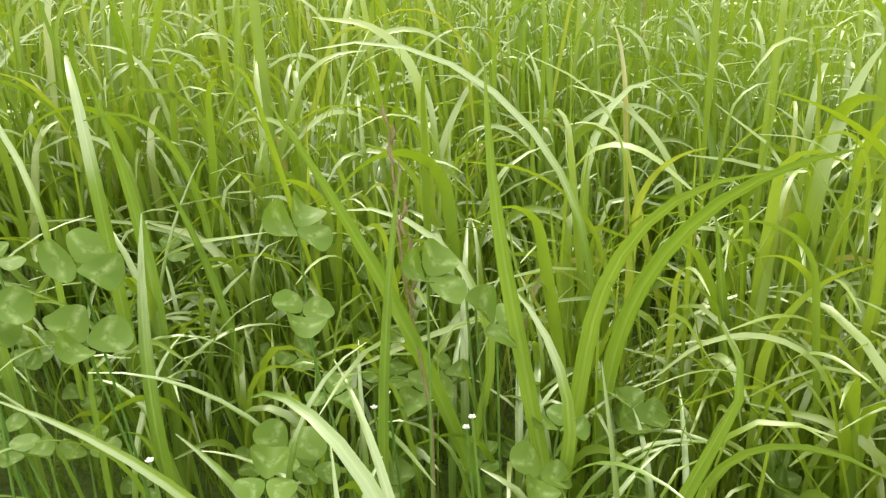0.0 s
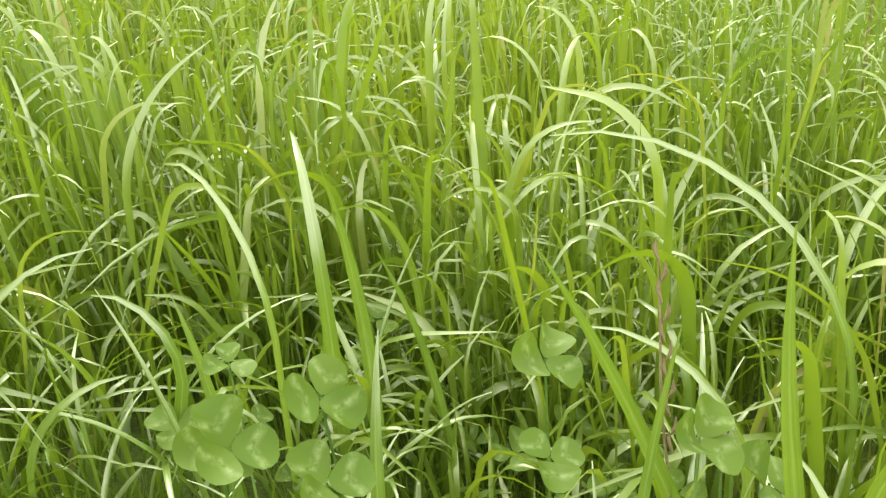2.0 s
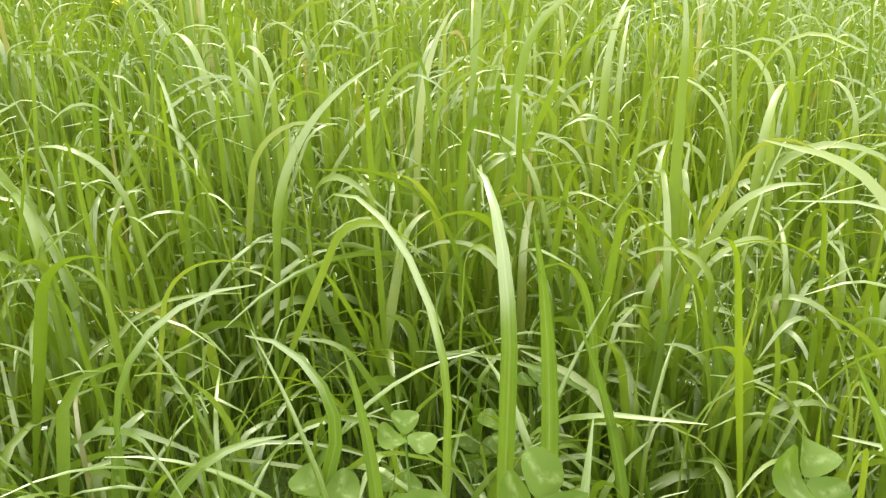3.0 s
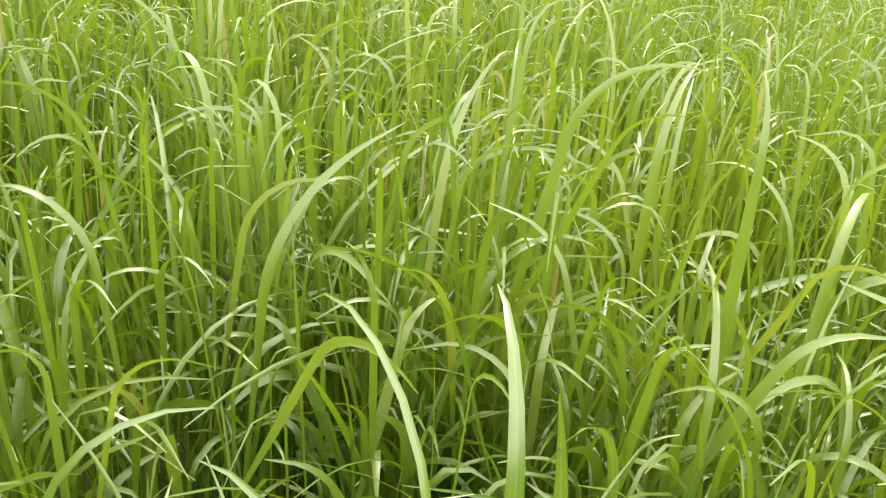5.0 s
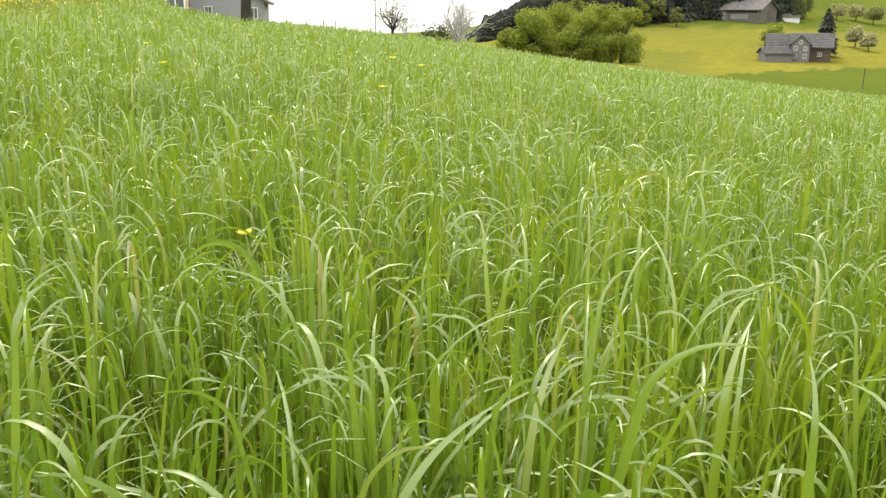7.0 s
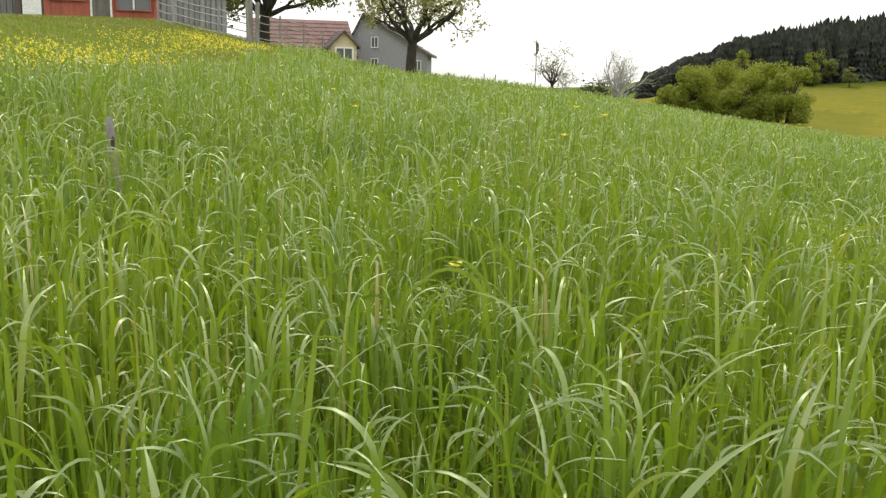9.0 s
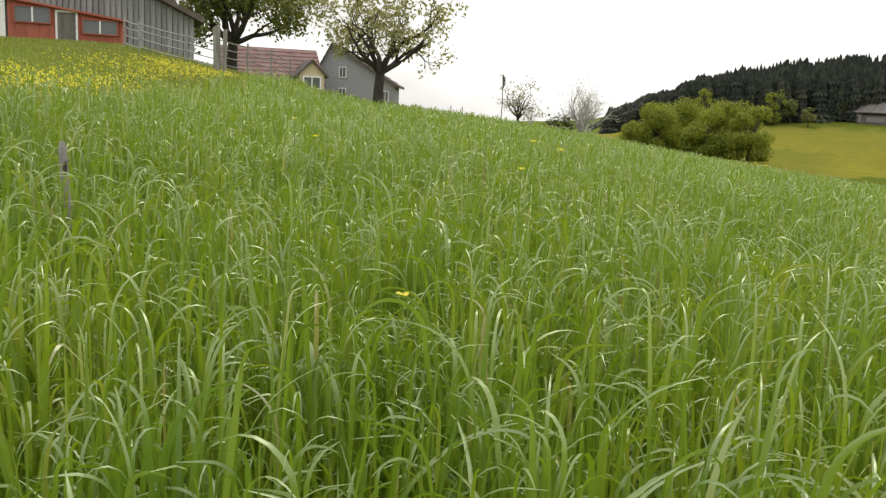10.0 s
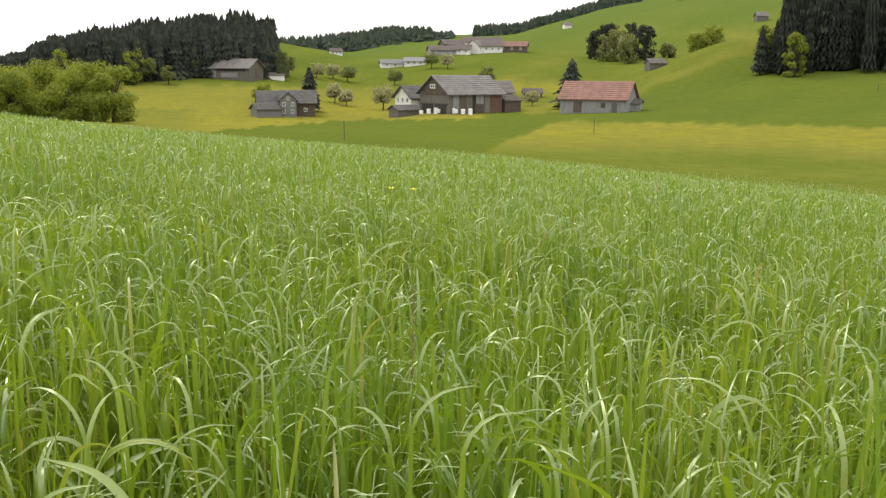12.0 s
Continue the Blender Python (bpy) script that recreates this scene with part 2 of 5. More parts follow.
CLOVER, c_nt, c_p = nodes_of("clover leaflet")
c_at = c_nt.nodes.new("ShaderNodeAttribute")
c_at.attribute_name = "along"
c_oi = c_nt.nodes.new("ShaderNodeObjectInfo")
c_base = ramp(c_nt, c_oi.outputs["Random"], [(0.0, (0.095, 0.165, 0.017)), (1.0, (0.125, 0.20, 0.026))])
c_mark = ramp(c_nt, c_at.outputs["Fac"], [(0.24, (0, 0, 0)), (0.36, (0.8, 0.8, 0.8)), (0.40, (0.7, 0.7, 0.7)), (0.56, (0, 0, 0))])
c_col = blend(c_nt, math_node(c_nt, "MULTIPLY", c_mark, ramp(c_nt, noise_node(c_nt, 5.0, 3.0), [(0.38, (0, 0, 0)), (0.68, (0.75, 0.75, 0.75))])), c_base, (0.33, 0.42, 0.17))
c_nt.links.new(c_col, c_p.inputs["Base Color"])
c_p.inputs["Roughness"].default_value, c_p.inputs["Specular IOR Level"].default_value = 0.5, 0.2
c_tr = c_nt.nodes.new("ShaderNodeBsdfTranslucent")
c_nt.links.new(blend(c_nt, 1.0, c_col, (1.1, 1.1, 0.5), "MULTIPLY"), c_tr.inputs["Color"])
c_mx = c_nt.nodes.new("ShaderNodeMixShader")
c_mx.inputs[0].default_value = 0.35
c_nt.links.new(c_p.outputs[0], c_mx.inputs[1])
c_nt.links.new(c_tr.outputs[0], c_mx.inputs[2])
c_nt.links.new(c_mx.outputs[0], c_nt.nodes["Material Output"].inputs["Surface"])



# ---- ground ----
# tangent of the rise of the land seen from the start, by bearing (degrees, left positive) and distance
BEARING = [-180, -70, -30, -20, -15, -10, -5, 0, 2.5, 5, 7.5, 10, 12, 15, 20, 25, 27, 29, 35, 42, 50, 70, 110, 180]
DIST = [60, 100, 180, 260, 420, 700, 1200]
RISE = {  # degrees at 100, 180, 260, 420, 700, 1200 m
    -180: (0, 0, 0, 0, 0, 0), -70: (-4, -2, 0, 2, 3, 3), -30: (-3.7, -1.1, 1.0, 2.4, 4.6, 4.6), -20: (-3.7, -1.3, 0.75, 2.0, 4.8, 5.0), -15: (-3.75, -1.65, -0.15, 1.4, 4.5, 4.9), -10: (-3.75, -1.95, -0.8, 1.0, 3.5, 3.9),
    -5: (-4.0, -2.2, -1.0, 1.4, 2.3, 2.5), 0: (-3.9, -2.2, -1.2, 1.25, 1.85, 2.2), 2.5: (-3.85, -2.5, -1.3, 0.85, 1.6, 2.4), 5: (-3.7, -2.75, -1.3, 0.9, 1.2, 2.05), 7.5: (-3.55, -2.75, -1.05, 1.5, 1.3, 1.5), 10: (-3.4, -2.75, -0.8, 2.0, 1.4, 1.1), 12: (-3.3, -2.78, -0.8, 2.6, 2.0, 1.0),
    15: (-3.1, -2.8, -0.8, 2.4, 1.8, 0.8), 20: (-2.8, -2.5, -0.9, 1.7, 0.9, 0.2), 25: (-2.5, -2.3, -1.2, -0.2, -0.6, -0.1), 27: (-2.3, -2.3, -1.9, -1.4, -1.5, -1.0), 29: (-2.1, -2.2, -2.2, -2.2, -2.2, -1.9),
    35: (-1.7, -2, -2.2, -2.5, -2.5, -2.5), 42: (-0.9, -1.6, -2.2, -2.5, -2.5, -2.5), 50: (-0.3, -1.2, -2, -2.5, -2.5, -2.5), 70: (2.4, 1, 0, 0, 0, 0), 110: (2, 1, 0, 0, 0, 0), 180: (0, 0, 0, 0, 0, 0)}


def ease(t):
    t = np.clip(t, 0, 1)
    return t * t * (3 - 2 * t)


def meadow_plane(x, y):
    r = np.hypot(x, y)
    terrace = (0.36 + 0.04 * np.clip(-(x + y) - 4.4, 0, 5)) * ease((-(x + y) + 0.5) / 4.0) * ease((r - 8) / 16)     # the bank below the barn
    fall = np.maximum(x + y, -9.0)
    az = np.degrees(np.arctan2(-x, y))
    brow = (0.32 * np.exp(-((az - 32) / 9.0) ** 2) + 0.30 * np.exp(-((az + 4) / 11.0) ** 2)) * ease((r - 10) / 40)
    return -0.015 - 0.084 * fall + terrace + brow + 0.6 * np.exp(-((x + 33.0) ** 2 + (y - 18.6) ** 2) / 90.0) + 0.012 * np.sin(x * 1.3 + 0.5) * np.cos(y * 1.1) * np.clip(np.hypot(x, y) - 0.8, 0, 1)


def ground_z(x, y):
    """The height of the ground: a meadow that falls to the front and the right, then the valley and the hills beyond."""
    x, y = np.asarray(x, float), np.asarray(y, float)
    r = np.hypot(x, y) + 1e-6
    az = np.degrees(np.arctan2(-x, y))
    near = meadow_plane(x, y)
    u = np.clip(r, 60, 3000)
    tans = [(-0.015 - 0.084 * 60 * (-np.sin(np.radians(az)) + np.cos(np.radians(az)))) / 60]
    fade = np.interp(az, [-180, -70, 110, 180], [0, 1, 1, 0])
    tans[0] = tans[0] * fade
    for k in range(6):
        tans.append(np.tan(np.radians(np.interp(az, BEARING, [RISE[b][k] for b in BEARING]))))
    logs, lu = np.log(np.array(DIST, float)), np.log(u)
    far = np.zeros_like(r)
    for k in range(6):
        w = np.clip((lu - logs[k]) / (logs[k + 1] - logs[k]), 0, 1)
        inside = (lu >= logs[k]) & ((lu <= logs[k + 1]) | (k == 5))
        far = np.where(inside, tans[k] * (1 - w) + tans[k + 1] * w, far)
    s = np.clip((r - 45) / 25, 0, 1)
    s = s * s * (3 - 2 * s)
    swell = np.clip((r - 90) / 200, 0, 1) * 1.7 * (np.sin(x * 0.021 + 1.0) * np.cos(y * 0.017) + 0.4 * np.sin(x * 0.06) * np.sin(y * 0.045))
    spur = 7.0 * np.exp(-((r - 312) / 34) ** 2) * ease((-az - 11) / 7)           # the spur that carries the tall spruces
    return near * (1 - s) + far * np.minimum(r, 2500) * s + swell + spur


def gz(x, y):
    return float(ground_z(np.array([x]), np.array([y]))[0])


def polar(az, r, up=0.0):
    """The place on the ground at a bearing and distance from the start."""
    x, y = -math.sin(radians(az)) * r, math.cos(radians(az)) * r
    return Vector((x, y, gz(x, y) + up))


def mesh_from(name, verts, quads=None, tris=None, smooth=True, along=None, across=None):
    me = bpy.data.meshes.new(name)
    nq = 0 if quads is None else len(quads)
    ntr = 0 if tris is None else len(tris)
    loops = np.concatenate([a.ravel() for a in (quads, tris) if a is not None and len(a)]).astype(np.int32)
    starts = np.concatenate([np.arange(nq) * 4, nq * 4 + np.arange(ntr) * 3]).astype(np.int32)
    me.vertices.add(len(verts))
    me.vertices.foreach_set("co", np.asarray(verts, np.float32).ravel())
    me.loops.add(len(loops))
    me.loops.foreach_set("vertex_index", loops)
    me.polygons.add(nq + ntr)
    me.polygons.foreach_set("loop_start", starts)
    me.polygons.foreach_set("use_smooth", np.full(nq + ntr, smooth))
    if along is not None:
        me.attributes.new("along", "FLOAT", "POINT").data.foreach_set("value", np.asarray(along, np.float32))
    if across is not None:
        me.attributes.new("across", "FLOAT", "POINT").data.foreach_set("value", np.asarray(across, np.float32))
    me.update(calc_edges=True)
    me.validate()
    return me


def thing(name, data, material, label, category, kind="", group="", at=None):
    ob = new(name, data)
    if data is not None and material is not None:
        data.materials.append(material)
    if at is not None:
        ob.location = at
    return tagged(ob, label, category, group, kind)


def part(name, data, material, parent, label=""):
    """One mesh, or bmesh, as a part of a thing."""
    if isinstance(data, bmesh.types.BMesh):
        me = bpy.data.meshes.new(name)
        data.to_mesh(me)
        data.free()
        data = me
    ob = new(name, data)
    if material is not None and len(data.materials) == 0:
        data.materials.append(material)
    ob.parent = parent
    if label:
        tagged(ob, label)
    return ob


def ground_material():
    m, nt, p = nodes_of("meadow ground")
    co = nt.nodes.new("ShaderNodeTexCoord")
    ln = nt.nodes.new("ShaderNodeVectorMath")
    ln.operation = "LENGTH"
    nt.links.new(co.outputs["Object"], ln.inputs[0])
    dist = ln.outputs["Value"]
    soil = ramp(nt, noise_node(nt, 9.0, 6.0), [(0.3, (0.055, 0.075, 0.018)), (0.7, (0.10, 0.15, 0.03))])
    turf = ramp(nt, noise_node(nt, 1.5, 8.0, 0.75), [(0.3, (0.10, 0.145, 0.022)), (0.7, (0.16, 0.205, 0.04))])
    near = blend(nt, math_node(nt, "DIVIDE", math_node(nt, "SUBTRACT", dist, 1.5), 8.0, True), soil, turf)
    patch = noise_node(nt, 0.016, 4.0, 0.55)
    field = nt.nodes.new("ShaderNodeAttribute")
    field.attribute_name = "along"
    patch = math_node(nt, "ADD", field.outputs["Fac"], math_node(nt, "MULTIPLY", math_node(nt, "SUBTRACT", patch, 0.5), 0.55))
    patch = math_node(nt, "ADD", patch, math_node(nt, "MULTIPLY", math_node(nt, "SUBTRACT", noise_node(nt, 0.09, 5.0, 0.65), 0.5), 0.45))
    pasture = ramp(nt, patch, [(0.0, (0.081, 0.107, 0.019)), (0.25, (0.097, 0.119, 0.019)), (0.55, (0.140, 0.142, 0.028)), (0.95, (0.182, 0.168, 0.030))])
    # distance haze put into the colour: far pastures drift to a cooler green
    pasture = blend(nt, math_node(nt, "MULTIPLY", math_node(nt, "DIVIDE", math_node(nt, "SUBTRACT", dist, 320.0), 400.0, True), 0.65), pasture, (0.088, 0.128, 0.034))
    grain = ramp(nt, noise_node(nt, 0.5, 8.0, 0.8), [(0.3, (0.75, 0.78, 0.75)), (0.7, (1.25, 1.22, 1.2))])
    pasture = blend(nt, 0.7, pasture, grain, "MULTIPLY")
    # dandelions in flower on the slope opposite
    dots = noise_node(nt, 0.35, 6.0, 0.8)
    band = math_node(nt, "MULTIPLY", ramp(nt, dots, [(0.48, (0, 0, 0)), (0.62, (1, 1, 1))]), ramp(nt, patch, [(0.5, (0, 0, 0)), (0.9, (0.6, 0.6, 0.6))]))
    pasture = blend(nt, band, pasture, (0.27, 0.24, 0.018))
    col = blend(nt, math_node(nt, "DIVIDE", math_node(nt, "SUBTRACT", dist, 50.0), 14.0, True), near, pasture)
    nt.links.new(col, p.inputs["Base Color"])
    p.inputs["Roughness"].default_value = 0.9
    p.inputs["Specular IOR Level"].default_value = 0.0
    bump(nt, p, noise_node(nt, 1.2, 8.0, 0.8), 0.5, 0.15)
    return m


def yellowness(x, y, z):
    """How far a pasture has gone from fresh grass (0) to dandelions in flower (1), field by field, with relief shading
    of the hills added as tone.
    """
    az = np.degrees(np.arctan2(-x, y))
    el = np.degrees(np.arctan2(z - 0.5, np.hypot(x, y)))
    el = el + 0.06 * np.sin(az * 2.9) + 0.04 * np.sin(az * 7.3 + 1.0) + 0.02 * np.sin(az * 17)
    mown = np.interp(az, [-3.4, 2.3, 7.2, 12.8, 20], [-2.79, -2.82, -3.04, -3.46, -3.9])          # edge of the mown field before the farms
    upper = np.interp(az, [-3.4, 2, 6, 14, 20], [-1.3, -1.1, -0.9, -0.75, -0.9])
    left = np.where(el < mown, 0.06 + 0.1 * ease((el + 4.4) / 1.0), np.where(el < upper, 0.58 + 0.24 * ease((upper - el) / 1.9), 0.30))
    left = np.where((el > 0.3) & (az > -3), 0.18 + 0.12 * np.sin(el * 5 + az), left)
    left = left - 0.25 * ease((az - 13) / 3) * (el < -2.2)
    edge = np.interp(az, [-8.0, -4.8, -3.0], [-2.8, -4.04, -4.9])
    crest = np.interp(az, [-30, -20, -12, -5], [-2.0, -2.2, -2.35, -2.6]) + 0.12 * np.sin(az * 0.7) + 0.03 * np.sin(az * 3.1 + 1)
    slope = 0.30 + 0.5 * ease((el + 5.2) / 2.0) * ease((crest - el) / 0.7)                              # the dandelion meadow on the near slope
    fold = np.interp(az, [-30, -20, -15, -12, -8], [2.6, 1.8, -0.3, -1.5, -2.4]) + 0.08 * np.sin(az * 2.1)
    behind = ease((el - fold) / 0.3 + 0.5)                  # the hill behind the spur is paler: relief shading put into the pasture tone
    upper_green = (0.06 + 0.05 * np.sin(az * 1.1 + el * 3)) * (1 - behind) + (0.27 + 0.09 * np.sin(az * 0.9 + el * 2.2) + 0.3 * np.exp(-((el - fold - 0.35) / 0.3) ** 2)) * behind
    slope = upper_green + (slope - upper_green) * ease((crest + 0.25 - el) / 0.5)
    k_edge = ease((edge - el) / 0.25 + 0.5)
    right = slope * k_edge + np.where(el < -2.55, 0.1, upper_green) * (1 - k_edge)
    band = np.exp(-((el + 0.85) / 0.45) ** 2) * ease((-az - 2.5) / 1.5) * ease((az + 10.5) / 2.0)
    hill = 0.25 * np.exp(-((el - 2.4 - 0.03 * (az + 15)) / 0.3) ** 2) * ease((-az - 9) / 2.0)
    right = right + 0.62 * band + hill
    w = ease((az + 3.6) / 0.6)
    return np.clip(left * w + right * (1 - w), 0, 1)


def build_ground():
    rr = np.concatenate([[0.0], np.geomspace(0.25, 4500, 330)])
    aa = np.radians(np.concatenate([np.arange(-45, 80, 0.35), np.arange(80, 315, 3.0)]))
    R, A = np.meshgrid(rr[1:], aa, indexing="ij")
    X, Y = -np.sin(A) * R, np.cos(A) * R
    Z = ground_z(X.ravel(), Y.ravel()).reshape(X.shape)
    n, k = X.shape
    verts = np.concatenate([[[0, 0, gz(0, 0)]], np.stack([X.ravel(), Y.ravel(), Z.ravel()], 1)])
    i, j = np.meshgrid(np.arange(n - 1), np.arange(k), indexing="ij")
    j2 = (j + 1) % k
    quads = np.stack([1 + i * k + j, 1 + i * k + j2, 1 + (i + 1) * k + j2, 1 + (i + 1) * k + j], -1).reshape(-1, 4)
    jj = np.arange(k)
    tris = np.stack([np.zeros(k, int), 1 + (jj + 1) % k, 1 + jj], 1)
    # rings run leftwards from above: turn the faces up
    me = mesh_from("ground", verts, quads[:, ::-1], tris[:, ::-1], along=yellowness(verts[:, 0], verts[:, 1], verts[:, 2]))
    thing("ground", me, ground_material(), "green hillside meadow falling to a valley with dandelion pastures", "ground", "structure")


build_ground()



# ---- builders for buildings, fences and trees ----
def box(bm, c, s, turn=0.0):
    m = Matrix.Translation(c) @ Matrix.Rotation(turn, 4, "Z") @ Matrix.Diagonal((*s, 1))
    bmesh.ops.create_cube(bm, size=1.0, matrix=m)
    return bm


def boxed(c, s, bevel=0.0):
    bm = box(bmesh.new(), c, s)
    if bevel:
        bmesh.ops.bevel(bm, geom=bm.edges[:], offset=bevel, segments=1, affect="EDGES")
    return bm


def prism(L, W, h, rise, lean=0.0):
    """Walls of a gabled block: length L along x, width W along y, eaves at h, ridge at h + rise."""
    bm = bmesh.new()
    prof = [(-W / 2, 0), (W / 2, 0), (W / 2, h), (lean, h + rise), (-W / 2, h)]
    a = [bm.verts.new((-L / 2, y, z - (0.8 if z == 0 else 0))) for y, z in prof]
    b = [bm.verts.new((L / 2, y, z - (0.8 if z == 0 else 0))) for y, z in prof]
    bm.faces.new(a[::-1])
    bm.faces.new(b)
    for i in range(5):
        j = (i + 1) % 5
        bm.faces.new((a[i], a[j], b[j], b[i]))
    bmesh.ops.recalc_face_normals(bm, faces=bm.faces[:])
    return bm


def roof_slab(L, W, h, rise, side, over=0.6, thick=0.18, lean=0.0):
    """One slope of a gabled roof, with courses that step a little."""
    bm = bmesh.new()
    run = W / 2 + side * lean * -1
    slope = rise / run
    y0, z0 = side * (W / 2 + over), h - over * slope
    y1, z1 = lean, h + rise
    n = 9
    prof = [(y1, z1 + 0.012), (y0, z0 + 0.012)]
    for k in range(n):
        ta, tb = k / n, (k + 1) / n
        prof += [(y0 + (y1 - y0) * ta, z0 + (z1 - z0) * ta + thick + 0.07), (y0 + (y1 - y0) * tb, z0 + (z1 - z0) * tb + thick)]
    a = [bm.verts.new((-L / 2 - over, y, z)) for y, z in prof]
    b = [bm.verts.new((L / 2 + over, y, z)) for y, z in prof]
    bm.faces.new(a)
    bm.faces.new(b[::-1])
    for i in range(len(prof)):
        j = (i + 1) % len(prof)
        bm.faces.new((a[j], a[i], b[i], b[j]))
    bmesh.ops.recalc_face_normals(bm, faces=bm.faces[:])
    return bm


def window(parent, c, w, h, face, frame_mat, cross=True, thick=0.0):
    """A window set in a wall: face gives the wall's outward side: 'y-' 'x-' 'x+'."""
    base = new("window")
    base.parent = parent
    turn = {"y-": 0.0, "x-": -math.pi / 2, "x+": math.pi / 2}[face]
    base.location, base.rotation_euler = c, (0, 0, turn)
    bm = bmesh.new()
    t = thick or max(0.06, w * 0.09)
    for cx, cz, sx, sz in ((-w / 2, 0, t, h + t), (w / 2, 0, t, h + t), (0, -h / 2, w - t, t), (0, h / 2, w - t, t)):
        box(bm, (cx, -0.03, cz), (sx, 0.12, sz))
    if cross:
        box(bm, (0, -0.03, 0), (t * 0.7, 0.08, h - t))
    part("frame", bm, frame_mat, base)
    part("pane", boxed((0, 0.0, 0), (w - t, 0.03, h - t)), GLASS, base)
    return base


def house(name, at, turn, L, W, h, rise, wall, roof, label, category, windows=(), over=0.7, gable=None, chimney=None, doors=(), lean=0.0, group=""):
    base = thing(name, None, None, label, category, group=group, at=at)
    base.rotation_euler = (0, 0, radians(turn))
    part("wall", prism(L, W, h, rise, lean), wall, base)
    for s in (-1, 1):
        part("roof_slope", roof_slab(L, W, h, rise, s, over, lean=lean), roof, base)
    if gable:
        bm = bmesh.new()
        n = int(W / 0.7)
        for k in range(n):
            y = -W / 2 + (k + 0.5) * W / n
            top = h + rise * (1 - abs(y) / (W / 2)) - 0.25
            box(bm, (-L / 2 - 0.05, y, (h + top) / 2), (0.06, W / n * 0.9, max(top - h, 0.1)))
        part("gable_boards", bm, gable, base)
    for c, w, hh, face in windows:
        window(base, c, w, hh, face, WHITE_PAINT)
    # doors and boards; the near-black ones paint the shade of open bays
    for c, s, mat in doors:
        part("door", boxed(c, s, 0.02), mat, base)
    if chimney:
        bm = boxed(chimney, (0.7, 0.7, 1.6), 0.04)
        box(bm, (chimney[0], chimney[1], chimney[2] + 0.85), (0.95, 0.95, 0.12))
        part("chimney", bm, PLASTER, base)
    return base


def tube(V, Q, pts, radii, sides=6):
    """Adds a tapered limb along pts to the lists of vertices and quads."""
    pts = [Vector(p) for p in pts]
    n0 = len(V)
    for i, p in enumerate(pts):
        d = (pts[min(i + 1, len(pts) - 1)] - pts[max(i - 1, 0)]).normalized()
        a = d.orthogonal().normalized()
        b = d.cross(a)
        for k in range(sides):
            t = 2 * math.pi * k / sides
            V.append(p + (a * math.cos(t) + b * math.sin(t)) * radii[i])
    for i in range(len(pts) - 1):
        for k in range(sides):
            k2 = (k + 1) % sides
            Q.append((n0 + i * sides + k, n0 + i * sides + k2, n0 + (i + 1) * sides + k2, n0 + (i + 1) * sides + k))


def limb(rng, V, Q, tips, start, way, length, radius, level, sides=6, curl=0.35, twigs=4, lift=0.25):
    n = 6 if level else 5
    pts, rad, p, d = [start.copy()], [radius], start.copy(), way.normalized()
    for i in range(n):
        d = (d + Vector((rng.uniform(-curl, curl), rng.uniform(-curl, curl), rng.uniform(-curl, curl) + lift * 0.3))).normalized()
        p = p + d * length / n
        pts.append(p.copy())
        rad.append(radius * (1 - 0.75 * (i + 1) / n))
    tube(V, Q, pts, rad, sides if level > 1 else 4)
    tips.extend((q, level) for q in pts[2:])
    if level > 0:
        for k in range(twigs):
            i = rng.randint(2, n)
            dd = (pts[i] - pts[i - 1]).normalized()
            side = Vector((rng.uniform(-1, 1), rng.uniform(-1, 1), rng.uniform(-0.5, 0.8)))
            limb(rng, V, Q, tips, pts[i], dd * 0.6 + side, length * rng.uniform(0.45, 0.7), rad[i] * 0.65, level - 1, sides, curl, twigs, lift)


def leaf_quads(rng, centres, spread, n, size):
    """Small folded leaf faces scattered round the given centres."""
    c = np.array([tuple(q) for q in centres])
    idx = rng.integers(0, len(c), n)
    p = c[idx] + rng.normal(0, spread, (n, 3))
    a = rng.normal(0, 1, (n, 3))
    a /= np.linalg.norm(a, axis=1, keepdims=True)
    b = np.cross(a, rng.normal(0, 1, (n, 3)))
    b /= np.linalg.norm(b, axis=1, keepdims=True)
    s = size * rng.uniform(0.6, 1.3, (n, 1))
    v = np.stack([p - a * s, p + b * s * 0.55, p + a * s, p - b * s * 0.55], 1).reshape(-1, 3)
    return v, np.arange(4 * n).reshape(-1, 4)


